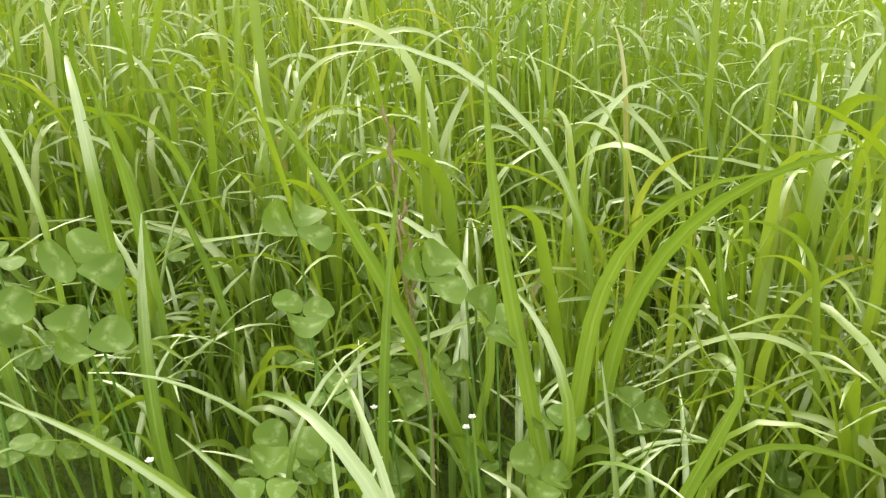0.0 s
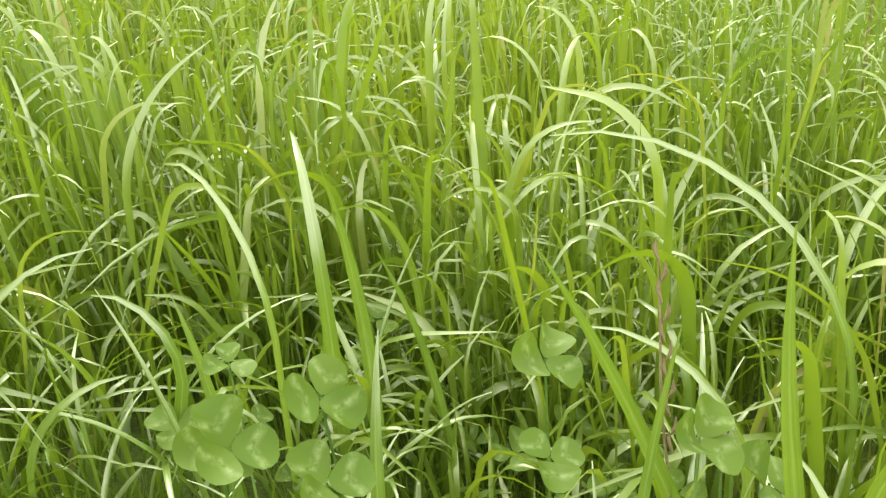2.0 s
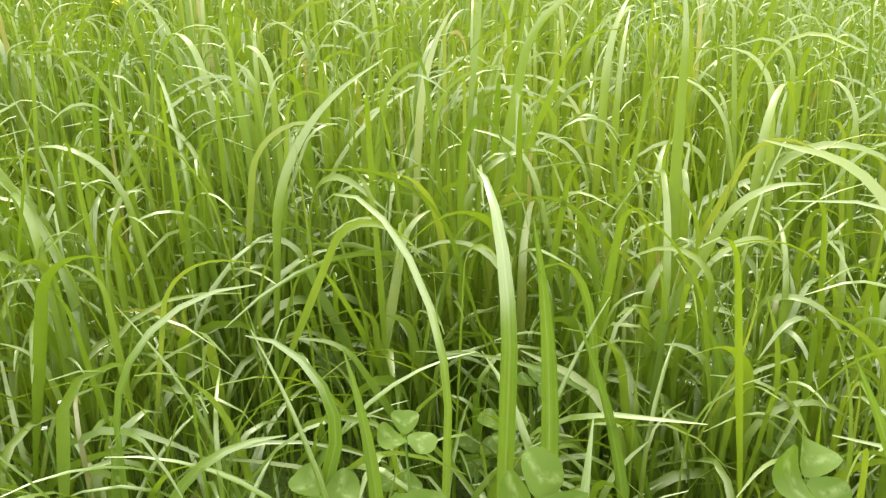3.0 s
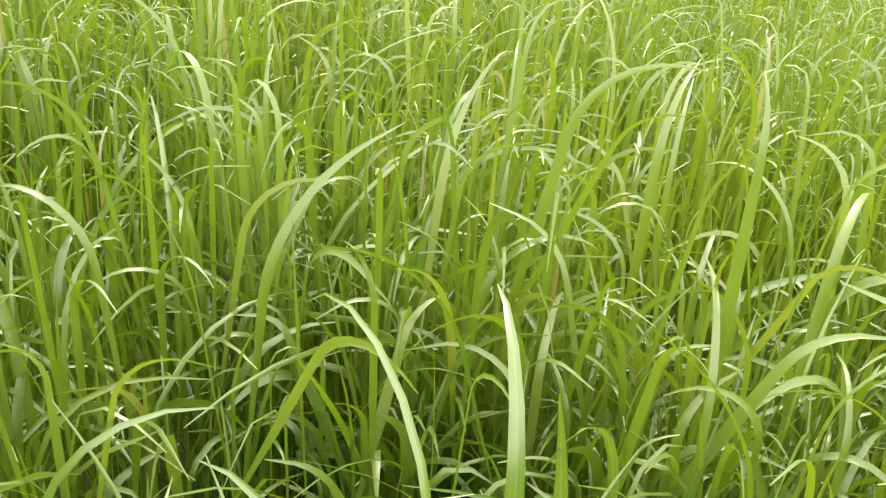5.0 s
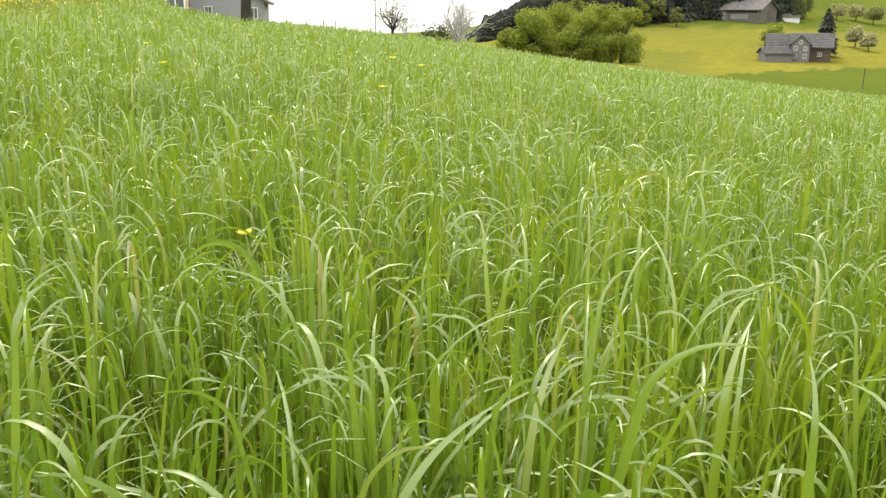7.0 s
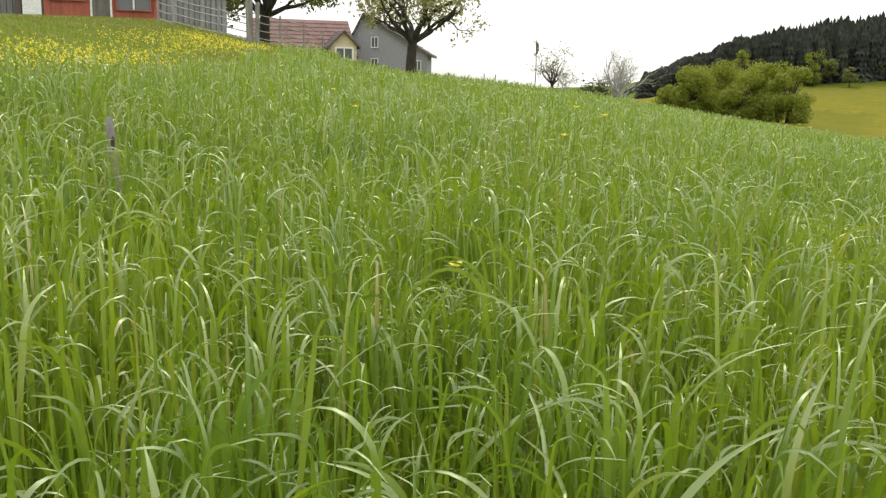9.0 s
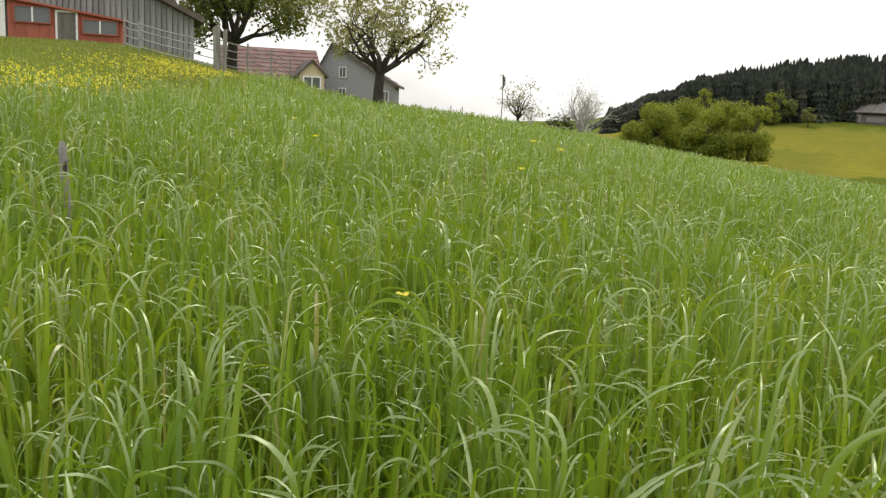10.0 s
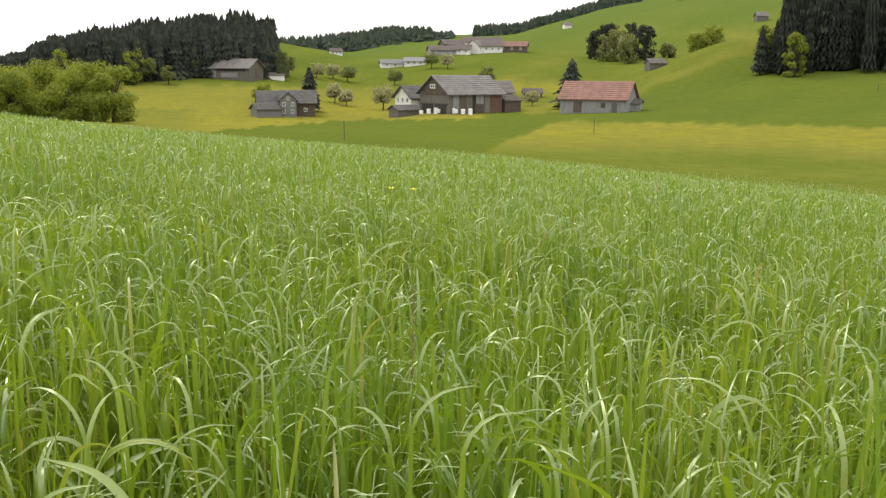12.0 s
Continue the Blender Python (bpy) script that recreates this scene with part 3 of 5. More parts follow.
def broadleaf(name, at, height, trunk_h, trunk_r, limbs, reach, seed, leaf_mat, leaf_n, leaf_size, label, wood=None, levels=2, twigs=4, spread=0.3, outer=0, group="", category="tree", up=0.9, tip_level=0):
    rng, nrg = random.Random(seed), np.random.default_rng(seed)
    base = thing(name, None, None, label, category, group=group, at=at)
    V, Q, tips = [], [], []
    pts = [(0, 0, -0.3), (rng.uniform(-.05, .05), rng.uniform(-.05, .05), trunk_h * 0.5), (rng.uniform(-.1, .1), 0, trunk_h)]
    tube(V, Q, pts, [trunk_r * 1.25, trunk_r, trunk_r * 0.92], 10)
    part("trunk", mesh_from("trunk", np.array([tuple(v) for v in V]), np.array(Q)), wood or BARK, base)
    for k in range(limbs + 1):
        V, Q = [], []
        t = 2 * math.pi * (k + rng.uniform(-.25, .25)) / limbs
        d = Vector((math.cos(t), math.sin(t), up * rng.uniform(0.5, 1.4))) if k < limbs else Vector((0.1, 0, 1))
        reach_k = reach * rng.uniform(0.75, 1.15) if k < limbs else (height - trunk_h) * 0.85
        limb(rng, V, Q, tips, Vector(pts[2]) - Vector((0, 0, 0.1)), d, reach_k, trunk_r * 0.6, levels, twigs=twigs)
        part("limb", mesh_from("limb", np.array([tuple(v) for v in V]), np.array(Q)), wood or BARK, base)
    if leaf_n:
        use = [q for q, l in tips if l <= tip_level] or [q for q, l in tips]
        v, q = leaf_quads(nrg, use, spread, leaf_n, leaf_size)
        part("crown", mesh_from("crown", v, q, smooth=False), leaf_mat, base)
    return base


def clump_tree(name, at, height, width, seed, leaf_mat, label, n=2600, leaf=0.22, group="", lift=0.02):
    """A full crown seen from afar: many small leaves on billows of uneven size, with gaps, over a short forked trunk."""
    rng, nrg = random.Random(seed), np.random.default_rng(seed)
    base = thing(name, None, None, label, "tree", group=group, at=at)
    V, Q, tips = [], [], []
    tube(V, Q, [(0, 0, -0.4), (0.1, 0, height * 0.2), (0.05, 0.1, height * 0.45)], [height * 0.035, height * 0.028, height * 0.015], 7)
    cs, rs = [], []
    for k in range(38):
        t, zz = rng.uniform(0, 2 * math.pi), lift + (0.9 - lift) * rng.random() ** 1.2
        rad = width * 0.5 * math.sin(math.pi * min(max(0.25 + (zz - lift) / (0.92 - lift) * 0.62, 0), 1)) ** 0.6 * rng.uniform(0.45, 0.8)
        c = Vector((math.cos(t) * rad, math.sin(t) * rad, height * zz))
        cs.append(c)
        rs.append(width * rng.uniform(0.11, 0.21))
        tube(V, Q, [(0.05, 0.05, height * 0.25), c * 0.55 + Vector((0, 0, height * 0.15)), c], [height * 0.015, height * 0.009, height * 0.003], 4)
    part("trunk", mesh_from("trunk", np.array([tuple(v) for v in V]), np.array(Q)), BARK, base)
    idx = nrg.integers(0, len(cs), n)
    d = nrg.normal(0, 1, (n, 3))
    d /= np.linalg.norm(d, axis=1, keepdims=True)
    rr = np.array(rs)[idx][:, None] * (1.12 - 0.7 * nrg.random((n, 1)) ** 1.6) * np.array([[1, 1, 0.8]])
    p = np.array([tuple(c) for c in cs])[idx] + d * rr
    p[:, 2] = np.maximum(p[:, 2], 0.1 + lift * height * 0.7)
    a = np.cross(d, nrg.normal(0, 1, (n, 3)))
    a /= np.linalg.norm(a, axis=1, keepdims=True)
    b = np.cross(d + nrg.normal(0, 0.6, (n, 3)), a)
    s = leaf * nrg.uniform(0.6, 1.4, (n, 1))
    v = np.stack([p - a * s, p - b * s * 0.7, p + a * s, p + b * s * 0.7], 1).reshape(-1, 3)
    part("crown", mesh_from("crown", v, np.arange(4 * n).reshape(-1, 4), smooth=False), leaf_mat, base)
    return base


def spruce_mesh(rng, H, R, tiers=7, sides=9, taper=0.45):
    """Vertices and triangles of a spruce: drooping ragged tiers round a stem."""
    V, T = [], []
    for k in range(tiers):
        f = k / tiers
        z1 = H * (0.08 + 0.92 * (f + 2.3 / tiers)) if k < tiers - 1 else H
        z0 = H * (0.05 + 0.92 * (f + rng.uniform(-0.4, 0.4) / tiers))
        r = R * (1 - f) ** taper * rng.uniform(0.8, 1.15)
        a = len(V)
        V.append((rng.uniform(-.03, .03) * R, rng.uniform(-.03, .03) * R, min(z1, H)))
        off = rng.uniform(0, 6.28)
        for s in range(sides * 2):
            t = off + math.pi * s / sides
            rr = r * (rng.uniform(0.75, 1.12) if s % 2 == 0 else rng.uniform(0.55, 0.85))
            V.append((math.cos(t) * rr, math.sin(t) * rr, z0 - (0.03 * H if s % 2 == 0 else -0.02 * H)))
        for s in range(sides * 2):
            T.append((a, a + 1 + s, a + 1 + (s + 1) % (sides * 2)))
    return np.array(V), np.array(T)


def woods(name, spots, seed, mat, label, tiers=6, sides=6, taper=0.8):
    """Many spruces as one stand. spots: rows of place, height, radius."""
    rng = random.Random(seed)
    kinds = [spruce_mesh(rng, 1.0, 1.0, tiers, sides, taper * rng.uniform(0.8, 1.2)) for _ in range(9)]
    Vs, Ts, n = [], [], 0
    for p, h, r in spots:
        v, t = kinds[rng.randrange(9)]
        a = rng.uniform(0, 6.28)
        x, y = v[:, 0] * math.cos(a) - v[:, 1] * math.sin(a), v[:, 0] * math.sin(a) + v[:, 1] * math.cos(a)
        Vs.append(np.stack([x * r + p[0], y * r + p[1], v[:, 2] * h + p[2]], 1))
        Ts.append(t + n)
        n += len(v)
    me = mesh_from(name, np.concatenate(Vs), tris=np.concatenate(Ts), smooth=False)
    return thing(name, me, mat, label, "woods", "stuff")


def spruce(at, H, R, seed, label, group=""):
    base = thing("spruce", None, None, label, "tree", group=group, at=at)
    v, t = spruce_mesh(random.Random(seed), H, R, 22, 13, 0.65)
    part("crown", mesh_from("crown", v, tris=t, smooth=False), NEEDLES, base)
    V, Q = [], []
    tube(V, Q, [(0, 0, -0.4), (0, 0, H * 0.5)], [R * 0.12, R * 0.05], 7)
    part("trunk", mesh_from("trunk", np.array([tuple(q) for q in V]), np.array(Q)), BARK, base)
    return base


# ---- the far slope: farms, barns, village ----
house("main_barn", polar(-1.75, 192), -1.75 + 33, 13.0, 11.6, 4.1, 3.4, WOOD_GREY, ROOF_GREY, "large weathered grey timber barn with a broad slab roof", "barn",
      gable=WOOD_DARK, chimney=None, windows=[((-6.6, 0.4, 5.4), 1.8, 0.7, "x-")],
      doors=[((-4.9, -5.86, 2.0), (1.4, 0.12, 3.6), WOOD_PALE), ((-3.3, -5.84, 2.2), (1.3, 0.10, 3.4), WOOD_DARK), ((-1.7, -5.88, 2.3), (1.5, 0.16, 2.8), WOOD_GREY), ((-0.5, -5.84, 2.0), (0.7, 0.10, 3.9), BAY_SHADE),
             ((0.9, -5.88, 2.9), (1.8, 0.16, 1.9), WOOD_PALE), ((0.9, -5.86, 0.95), (1.6, 0.10, 1.7), WOOD_DARK), ((2.7, -5.88, 2.0), (1.3, 0.14, 3.8), WOOD_GREY), ((5.0, -5.84, 1.9), (2.6, 0.10, 3.7), WOOD_RUST),
             ((-6.56, -2.6, 0.95), (0.12, 4.4, 1.7), BAY_SHADE), ((-6.56, 2.6, 0.95), (0.12, 4.2, 1.7), BAY_SHADE), ((-6.6, 0, 1.95), (0.14, 11.0, 0.22), WOOD_DARK), ((-6.6, 0, 3.9), (0.14, 11.2, 0.25), WOOD_DARK)])
house("lean_to_shed", polar(-4.6, 194), -1.5 + 33, 4.0, 5.0, 2.4, 1.0, WOOD_DARK, ROOF_BROWN, "dark timber lean-to at the end of the large barn", "shed", over=0.3)
house("rear_shed", polar(-4.1, 207), -4.1 + 20, 5.0, 5.2, 3.9, 2.2, WOOD_GREY, ROOF_GREY, "grey roofed shed behind the large barn", "shed", over=0.5)
house("farmhouse", polar(1.0, 199), 1.0 + 33, 7, 6.5, 3.4, 2.2, PLASTER, ROOF_SLATE, "white plastered farmhouse with brown roof beside the barn", "house",
      windows=[((-3.52, y, z), 0.8, 0.9, "x-") for y in (-1.8, 0, 1.8) for z in (1.0, 2.7)])
house("lean_to_shed", polar(1.8, 190), 1.0 + 33, 5, 3.6, 1.4, 0.8, WOOD_GREY, ROOF_GREY, "low grey timber shed with slab roof", "shed", over=0.4)
house("red_roof_barn", polar(-10.3, 180), -10.3 - 17, 13.0, 7.5, 2.7, 3.0, WOOD_PALE, ROOF_RED, "long pale timber barn under a faded red tile roof", "barn", over=0.5,
      doors=[((-3.0, -3.8, 1.0), (1.6, 0.1, 2.0), WOOD_DARK), ((2.0, -3.8, 1.4), (0.8, 0.1, 0.9), WOOD_DARK), ((4.2, -3.8, 1.0), (1.1, 0.1, 1.8), WOOD_GREY)])
house("lean_to_shed", polar(-12.5, 180), -10.3 - 8, 2.4, 5.0, 1.4, 0.7, WOOD_PALE, ROOF_GREY, "small lean-to shed beside the red-roofed barn", "shed", over=0.3)
house("shingled_farmhouse", polar(8.36, 199), 8.4, 7.2, 6.0, 2.8, 2.3, WOOD_DARK, ROOF_SLATE, "dark timber farmhouse with a grey slab roof", "house", over=0.5,
      windows=[((1.6, -3.02, 1.2), 0.7, 0.7, "y-")])
house("cross_gable", polar(8.95, 197.5), 8.95 + 90, 7.5, 3.4, 3.3, 1.6, SHINGLE_AGED, ROOF_SLATE, "grey shingled cross gable of the farmhouse", "house", over=0.35,
      windows=[((-3.77, y, z), 0.6, 0.75, "x-") for y in (-0.9, 0.9) for z in (0.9, 2.4)] + [((-3.77, 0, 3.6), 0.5, 0.6, "x-")])
house("farm_wing", polar(9.95, 201), 9.95 + 3, 5.8, 5.2, 2.3, 2.2, WOOD_GREY, ROOF_SLATE, "timber wing of the farmhouse with a grey roof", "barn", over=0.5)
house("lean_to_shed", polar(10.3, 194), 10.3 + 18, 5.2, 4.4, 1.5, 1.0, SHINGLE_AGED, ROOF_SLATE, "low shed with grey roof beside the farmhouse", "shed", over=0.4)
house("hay_barn", polar(12.1, 281), 12.1 - 32, 14.5, 8.0, 3.1, 2.4, WOOD_GREY, ROOF_GREY, "old grey hay barn at the edge of the woods", "barn",
      doors=[((1.2, -4.05, 2.4), (9.6, 0.12, 0.7), BAY_SHADE), ((-5.0, -4.05, 1.1), (2.2, 0.12, 1.9), WOOD_PALE), ((0.5, -4.05, 0.9), (5.5, 0.12, 1.4), WOOD_PALE), ((7.3, 0.5, 1.4), (0.12, 2.2, 2.3), WOOD_DARK)])
house("white_shed", polar(9.75, 284), 9.7, 6.0, 4.0, 1.2, 0.8, PLASTER, ROOF_GREY, "small white shed with a grey roof", "shed", over=0.3)
house("field_barn", polar(-6.2, 252), -6.2 + 6, 5.0, 3.6, 1.3, 1.1, WOOD_DARK, ROOF_BROWN, "small dark wooden field barn", "barn", over=0.3)
house("field_barn", polar(-13.6, 300), -13.6 + 25, 5.6, 4.2, 1.6, 1.3, WOOD_GREY, ROOF_GREY, "small grey field barn below the copse", "barn", over=0.3)
house("hill_house", polar(-8.2, 650), -8.2 + 20, 5.0, 5.0, 2.2, 1.8, PLASTER, ROOF_GREY, "small white house high on the green hill", "house", over=0.4)
house("field_barn", polar(-19.45, 520), -20 + 20, 6.0, 5.0, 2.4, 2.0, WOOD_GREY, ROOF_GREY, "grey barn high on the green hill", "barn", over=0.4)
house("hill_house", polar(-15.4, 700), -15.4, 14.0, 9.0, 3.4, 2.6, PLASTER, ROOF_BROWN, "white house near the top of the green hill", "house", over=0.4)
for k, (az, r, L, W, h, rise, wall, roof, tn) in enumerate((
        (-0.5, 404, 11, 8, 1.8, 1.8, WOOD_PALE, ROOF_BROWN, 12), (-1.7, 405, 9, 7, 2.0, 1.8, PLASTER, ROOF_BROWN, -8), (-2.7, 408, 7, 6, 3.2, 2.2, PLASTER, ROOF_GREY, 60),
        (-3.6, 410, 9, 7, 2.6, 2.0, PLASTER, ROOF_BROWN, 8), (-4.9, 412, 13, 7, 2.2, 2.0, WOOD_DARK, ROOF_RED, -5), (-3.0, 428, 18, 8, 3.4, 2.2, PLASTER, ROOF_BROWN, 3), (-1.1, 424, 9, 8, 3.0, 2.0, WOOD_GREY, ROOF_BROWN, 20),
        (2.4, 366, 11, 6, 1.3, 1.4, PLASTER, WOOD_PALE, 8), (1.1, 362, 8, 6, 1.5, 1.4, PLASTER, WOOD_PALE, -6), (6.0, 480, 6, 5, 1.6, 1.4, PLASTER, ROOF_BROWN, 10))):
    house("village_house", polar(az, r), az + tn, L, W, h, rise, wall, roof, "pale village house with a low gabled roof", "house",
          windows=[((x * L / 5, -W / 2 - 0.02, h * 0.55), 0.9, min(1.1, h * 0.5), "y-") for x in (-1.5, 0, 1.5)], over=0.5, group="village houses")

# woods
wr = random.Random(5)
spots = []
for k in range(1700):
    az = wr.uniform(9.7, 27.5)
    r = wr.uniform(282, 352) - max(0, az - 14) * 1.5
    p = polar(az, r)
    top = np.interp(az, [9.6, 12, 17, 20, 22, 24, 27.5], [3.45, 3.75, 3.2, 2.7, 2.2, 1.3, -0.1]) + 0.08 * math.sin(az * 2.3) + 0.06 * math.sin(az * 5.7 + 1)
    tall = (math.tan(radians(float(top))) * r + 0.5 - p.z) * wr.triangular(0.78, 1.04, 0.95)
    tall = min(tall, wr.uniform(10.5, 15.5) if r < 335 else 19.0)
    if tall > 3:
        spots.append((p - Vector((0, 0, 0.5)), tall, wr.uniform(2.0, 3.4)))
woods("spruce_woods", spots, 6, NEEDLES, "dense dark spruce woods on the hill", 14, 9, 0.6)
spots = []
for k in range(760):
    az = wr.uniform(-1.2, 10.2)
    r = wr.uniform(760, 1200)
    spots.append((polar(az, r), wr.uniform(9, 14) * (0.6 if az < 0 else 1), wr.uniform(3.5, 6)))
for k in range(700):
    az = wr.uniform(-12.5, -2.5)
    r = wr.uniform(1000, 1250)
    spots.append((polar(az, r), wr.uniform(8, 14), wr.uniform(3, 4.5)))
for k in range(160):
    az = wr.uniform(24.5, 28.6)
    r = wr.uniform(1150, 1450)
    spots.append((polar(az, r), wr.uniform(7, 12), wr.uniform(4, 6)))
woods("ridge_woods", spots, 7, NEEDLES_HAZED, "distant dark woods along the ridge", 4, 5)
spots = []
for k in range(300):
    az = wr.uniform(-38, -20.6)
    r = wr.uniform(235, 300)
    spots.append((polar(az, r) - Vector((0, 0, 0.5)), wr.uniform(17, 29), wr.uniform(1.8, 3.0)))
woods("spruce_woods", spots, 8, NEEDLES, "tall dark spruces at the top of the pasture", 42, 11, 0.55)
for k, (az, r, h, R) in enumerate(((7.65, 208, 9.8, 3.6), (-8.6, 197, 10.6, 4.6), (-19.6, 238, 12, 2.6), (-20.4, 240, 13, 2.4), (-21.0, 238, 10, 2.2))):
    spruce(polar(az, r), h, R, 20 + k, "single dark spruce on the pasture")
for k, (az, r, h, w) in enumerate(((-10.7, 378, 11.5, 10), (-11.9, 360, 11, 10), (-11.3, 374, 13, 11), (-19.9, 242, 12, 6), (-21.5, 232, 11, 6), (-15.9, 330, 7, 8), (-16.9, 332, 7.5, 9), (-14.3, 380, 5.5, 7))):
    clump_tree("broadleaf_tree", polar(az, r), h, w, 40 + k, LEAF_SPRING if r > 350 else LEAF_FRESH, "light green broadleaf tree among the pastures", 3200, 0.24)
for k, (az, r, h, w) in enumerate(((-9.95, 394, 12.5, 7.5), (-10.4, 398, 15.0, 8.5), (-10.9, 402, 15.0, 8.0), (-12.0, 388, 15.0, 8.5), (-12.45, 380, 15.5, 8.5), (-12.95, 370, 14.0, 8.5))):
    clump_tree("copse_tree", polar(az, r), h, w, 140 + k, NEEDLES, "dense dark tree in a small copse on the pasture", 3400, 0.26, "copse trees")
for k, (az, r, h, w, mat) in enumerate(((10.5, 222, 5.2, 5.4, LEAF_FRESH), (6.1, 231, 4.8, 5.0, LEAF_PALE), (5.4, 225, 4.0, 3.8, LEAF_PALE), (3.1, 214, 6.0, 5.4, LEAF_PALE), (-6.2, 218, 3.4, 4.0, LEAF_PALE), (8.9, 298, 7, 6, LEAF_SPRING),
                                        (5.3, 312, 5.5, 7, LEAF_SPRING), (6.2, 315, 5, 6, LEAF_PALE), (0.1, 341, 6, 6, LEAF_SPRING), (-0.9, 336, 5.5, 6, LEAF_PALE), (7.2, 308, 5, 6, LEAF_PALE), (-3.4, 280, 6, 6, LEAF_SPRING), (2.4, 300, 5, 6, LEAF_SPRING),
                                        (22.0, 255, 11.0, 6, LEAF_FRESH), (17.9, 270, 10.5, 6.5, LEAF_FRESH), (17.0, 275, 7, 5, LEAF_SPRING), (14.0, 285, 7, 8, LEAF_FRESH), (19.3, 255, 5, 4, LEAF_DARK), (16.0, 268, 5.5, 4.5, LEAF_SPRING), (9.3, 285, 9, 6, LEAF_DARK), (18.2, 270, 5, 4, LEAF_DARK))):
    clump_tree("orchard_tree" if r < 240 else "broadleaf_tree", polar(az, r), h, w, 60 + k, mat, "small pale orchard tree on the pasture" if r < 240 else "broadleaf tree at the edge of the woods", 2600, 0.15, lift=0.34 if mat in (LEAF_PALE, LEAF_SPRING) else 0.1)
for k, (az, r, h, w) in enumerate(((25.6, 128, 4.0, 5.5), (24.6, 126, 6.2, 7.0), (23.0, 134, 7.4, 8.0), (21.8, 124, 6.2, 7.0), (20.5, 128, 7.8, 8.0), (19.2, 122, 7.2, 6.8), (23.8, 140, 7.6, 8))):
    clump_tree("broadleaf_tree", polar(az, r), h, w, 90 + k, LEAF_FRESH, "fresh green broadleaf tree in a hedge below the meadow", 17000, 0.105, "hedge trees")



# ---- the farm above the meadow ----
def fence_rail(a, b, r=0.02):
    V, Q = [], []
    m = (a + b) / 2 + Vector((0, 0, -0.02))
    tube(V, Q, [a, m, b], [r, r * 0.95, r], 6)
    return mesh_from("rail", np.array([tuple(v) for v in V]), np.array(Q))


def post_mesh(h, w, tilt=0.0, seed=0):
    """A squared timber post with worn, bevelled edges and a slanted top."""
    bm = boxed((0, 0, h / 2 - 0.2), (w, w * 0.85, h + 0.4))
    for v in bm.verts:
        if v.co.z > h * 0.5:
            v.co.z += v.co.x * 0.35
            v.co.x += tilt * h
    bmesh.ops.bevel(bm, geom=bm.edges[:], offset=w * 0.12, segments=2, affect="EDGES")
    me = bpy.data.meshes.new("post")
    bm.to_mesh(me)
    bm.free()
    return me


def pasture_fence():
    base = thing("pasture_fence", None, None, "weathered timber fence with round rails above the meadow", "fence")
    row = [polar(57.0, 31.5), polar(56.2, 31.0), polar(53.6, 31.0), polar(51.8, 30.5), polar(50.0, 32.5), polar(48.6, 35.0), polar(47.4, 38.0)]
    for k, p in enumerate(row):
        q = part("post", post_mesh(1.4 if k == 3 else 0.95 if k < 3 else 1.1, 0.055 if k != 3 else 0.2, 0.02 * (k % 3 - 1)), WOOD_POST if k > 2 else METAL, base)
        q.location = p
        if k == 3:      # a second, thinner timber leans against the corner post
            q = part("post", post_mesh(1.3, 0.12, 0.05), WOOD_POST, base)
            q.location = p + Vector((0.16, 0.14, 0))
    for k in range(len(row) - 1):
        for z in ((0.15, 0.4, 0.65, 0.85) if k < 3 else (0.25, 0.5, 0.75, 1.0)):
            part("rail", fence_rail(row[k] + Vector((0, 0, z)), row[k + 1] + Vector((0, 0, z - 0.03))), METAL if k < 3 else WOOD_POST, base)


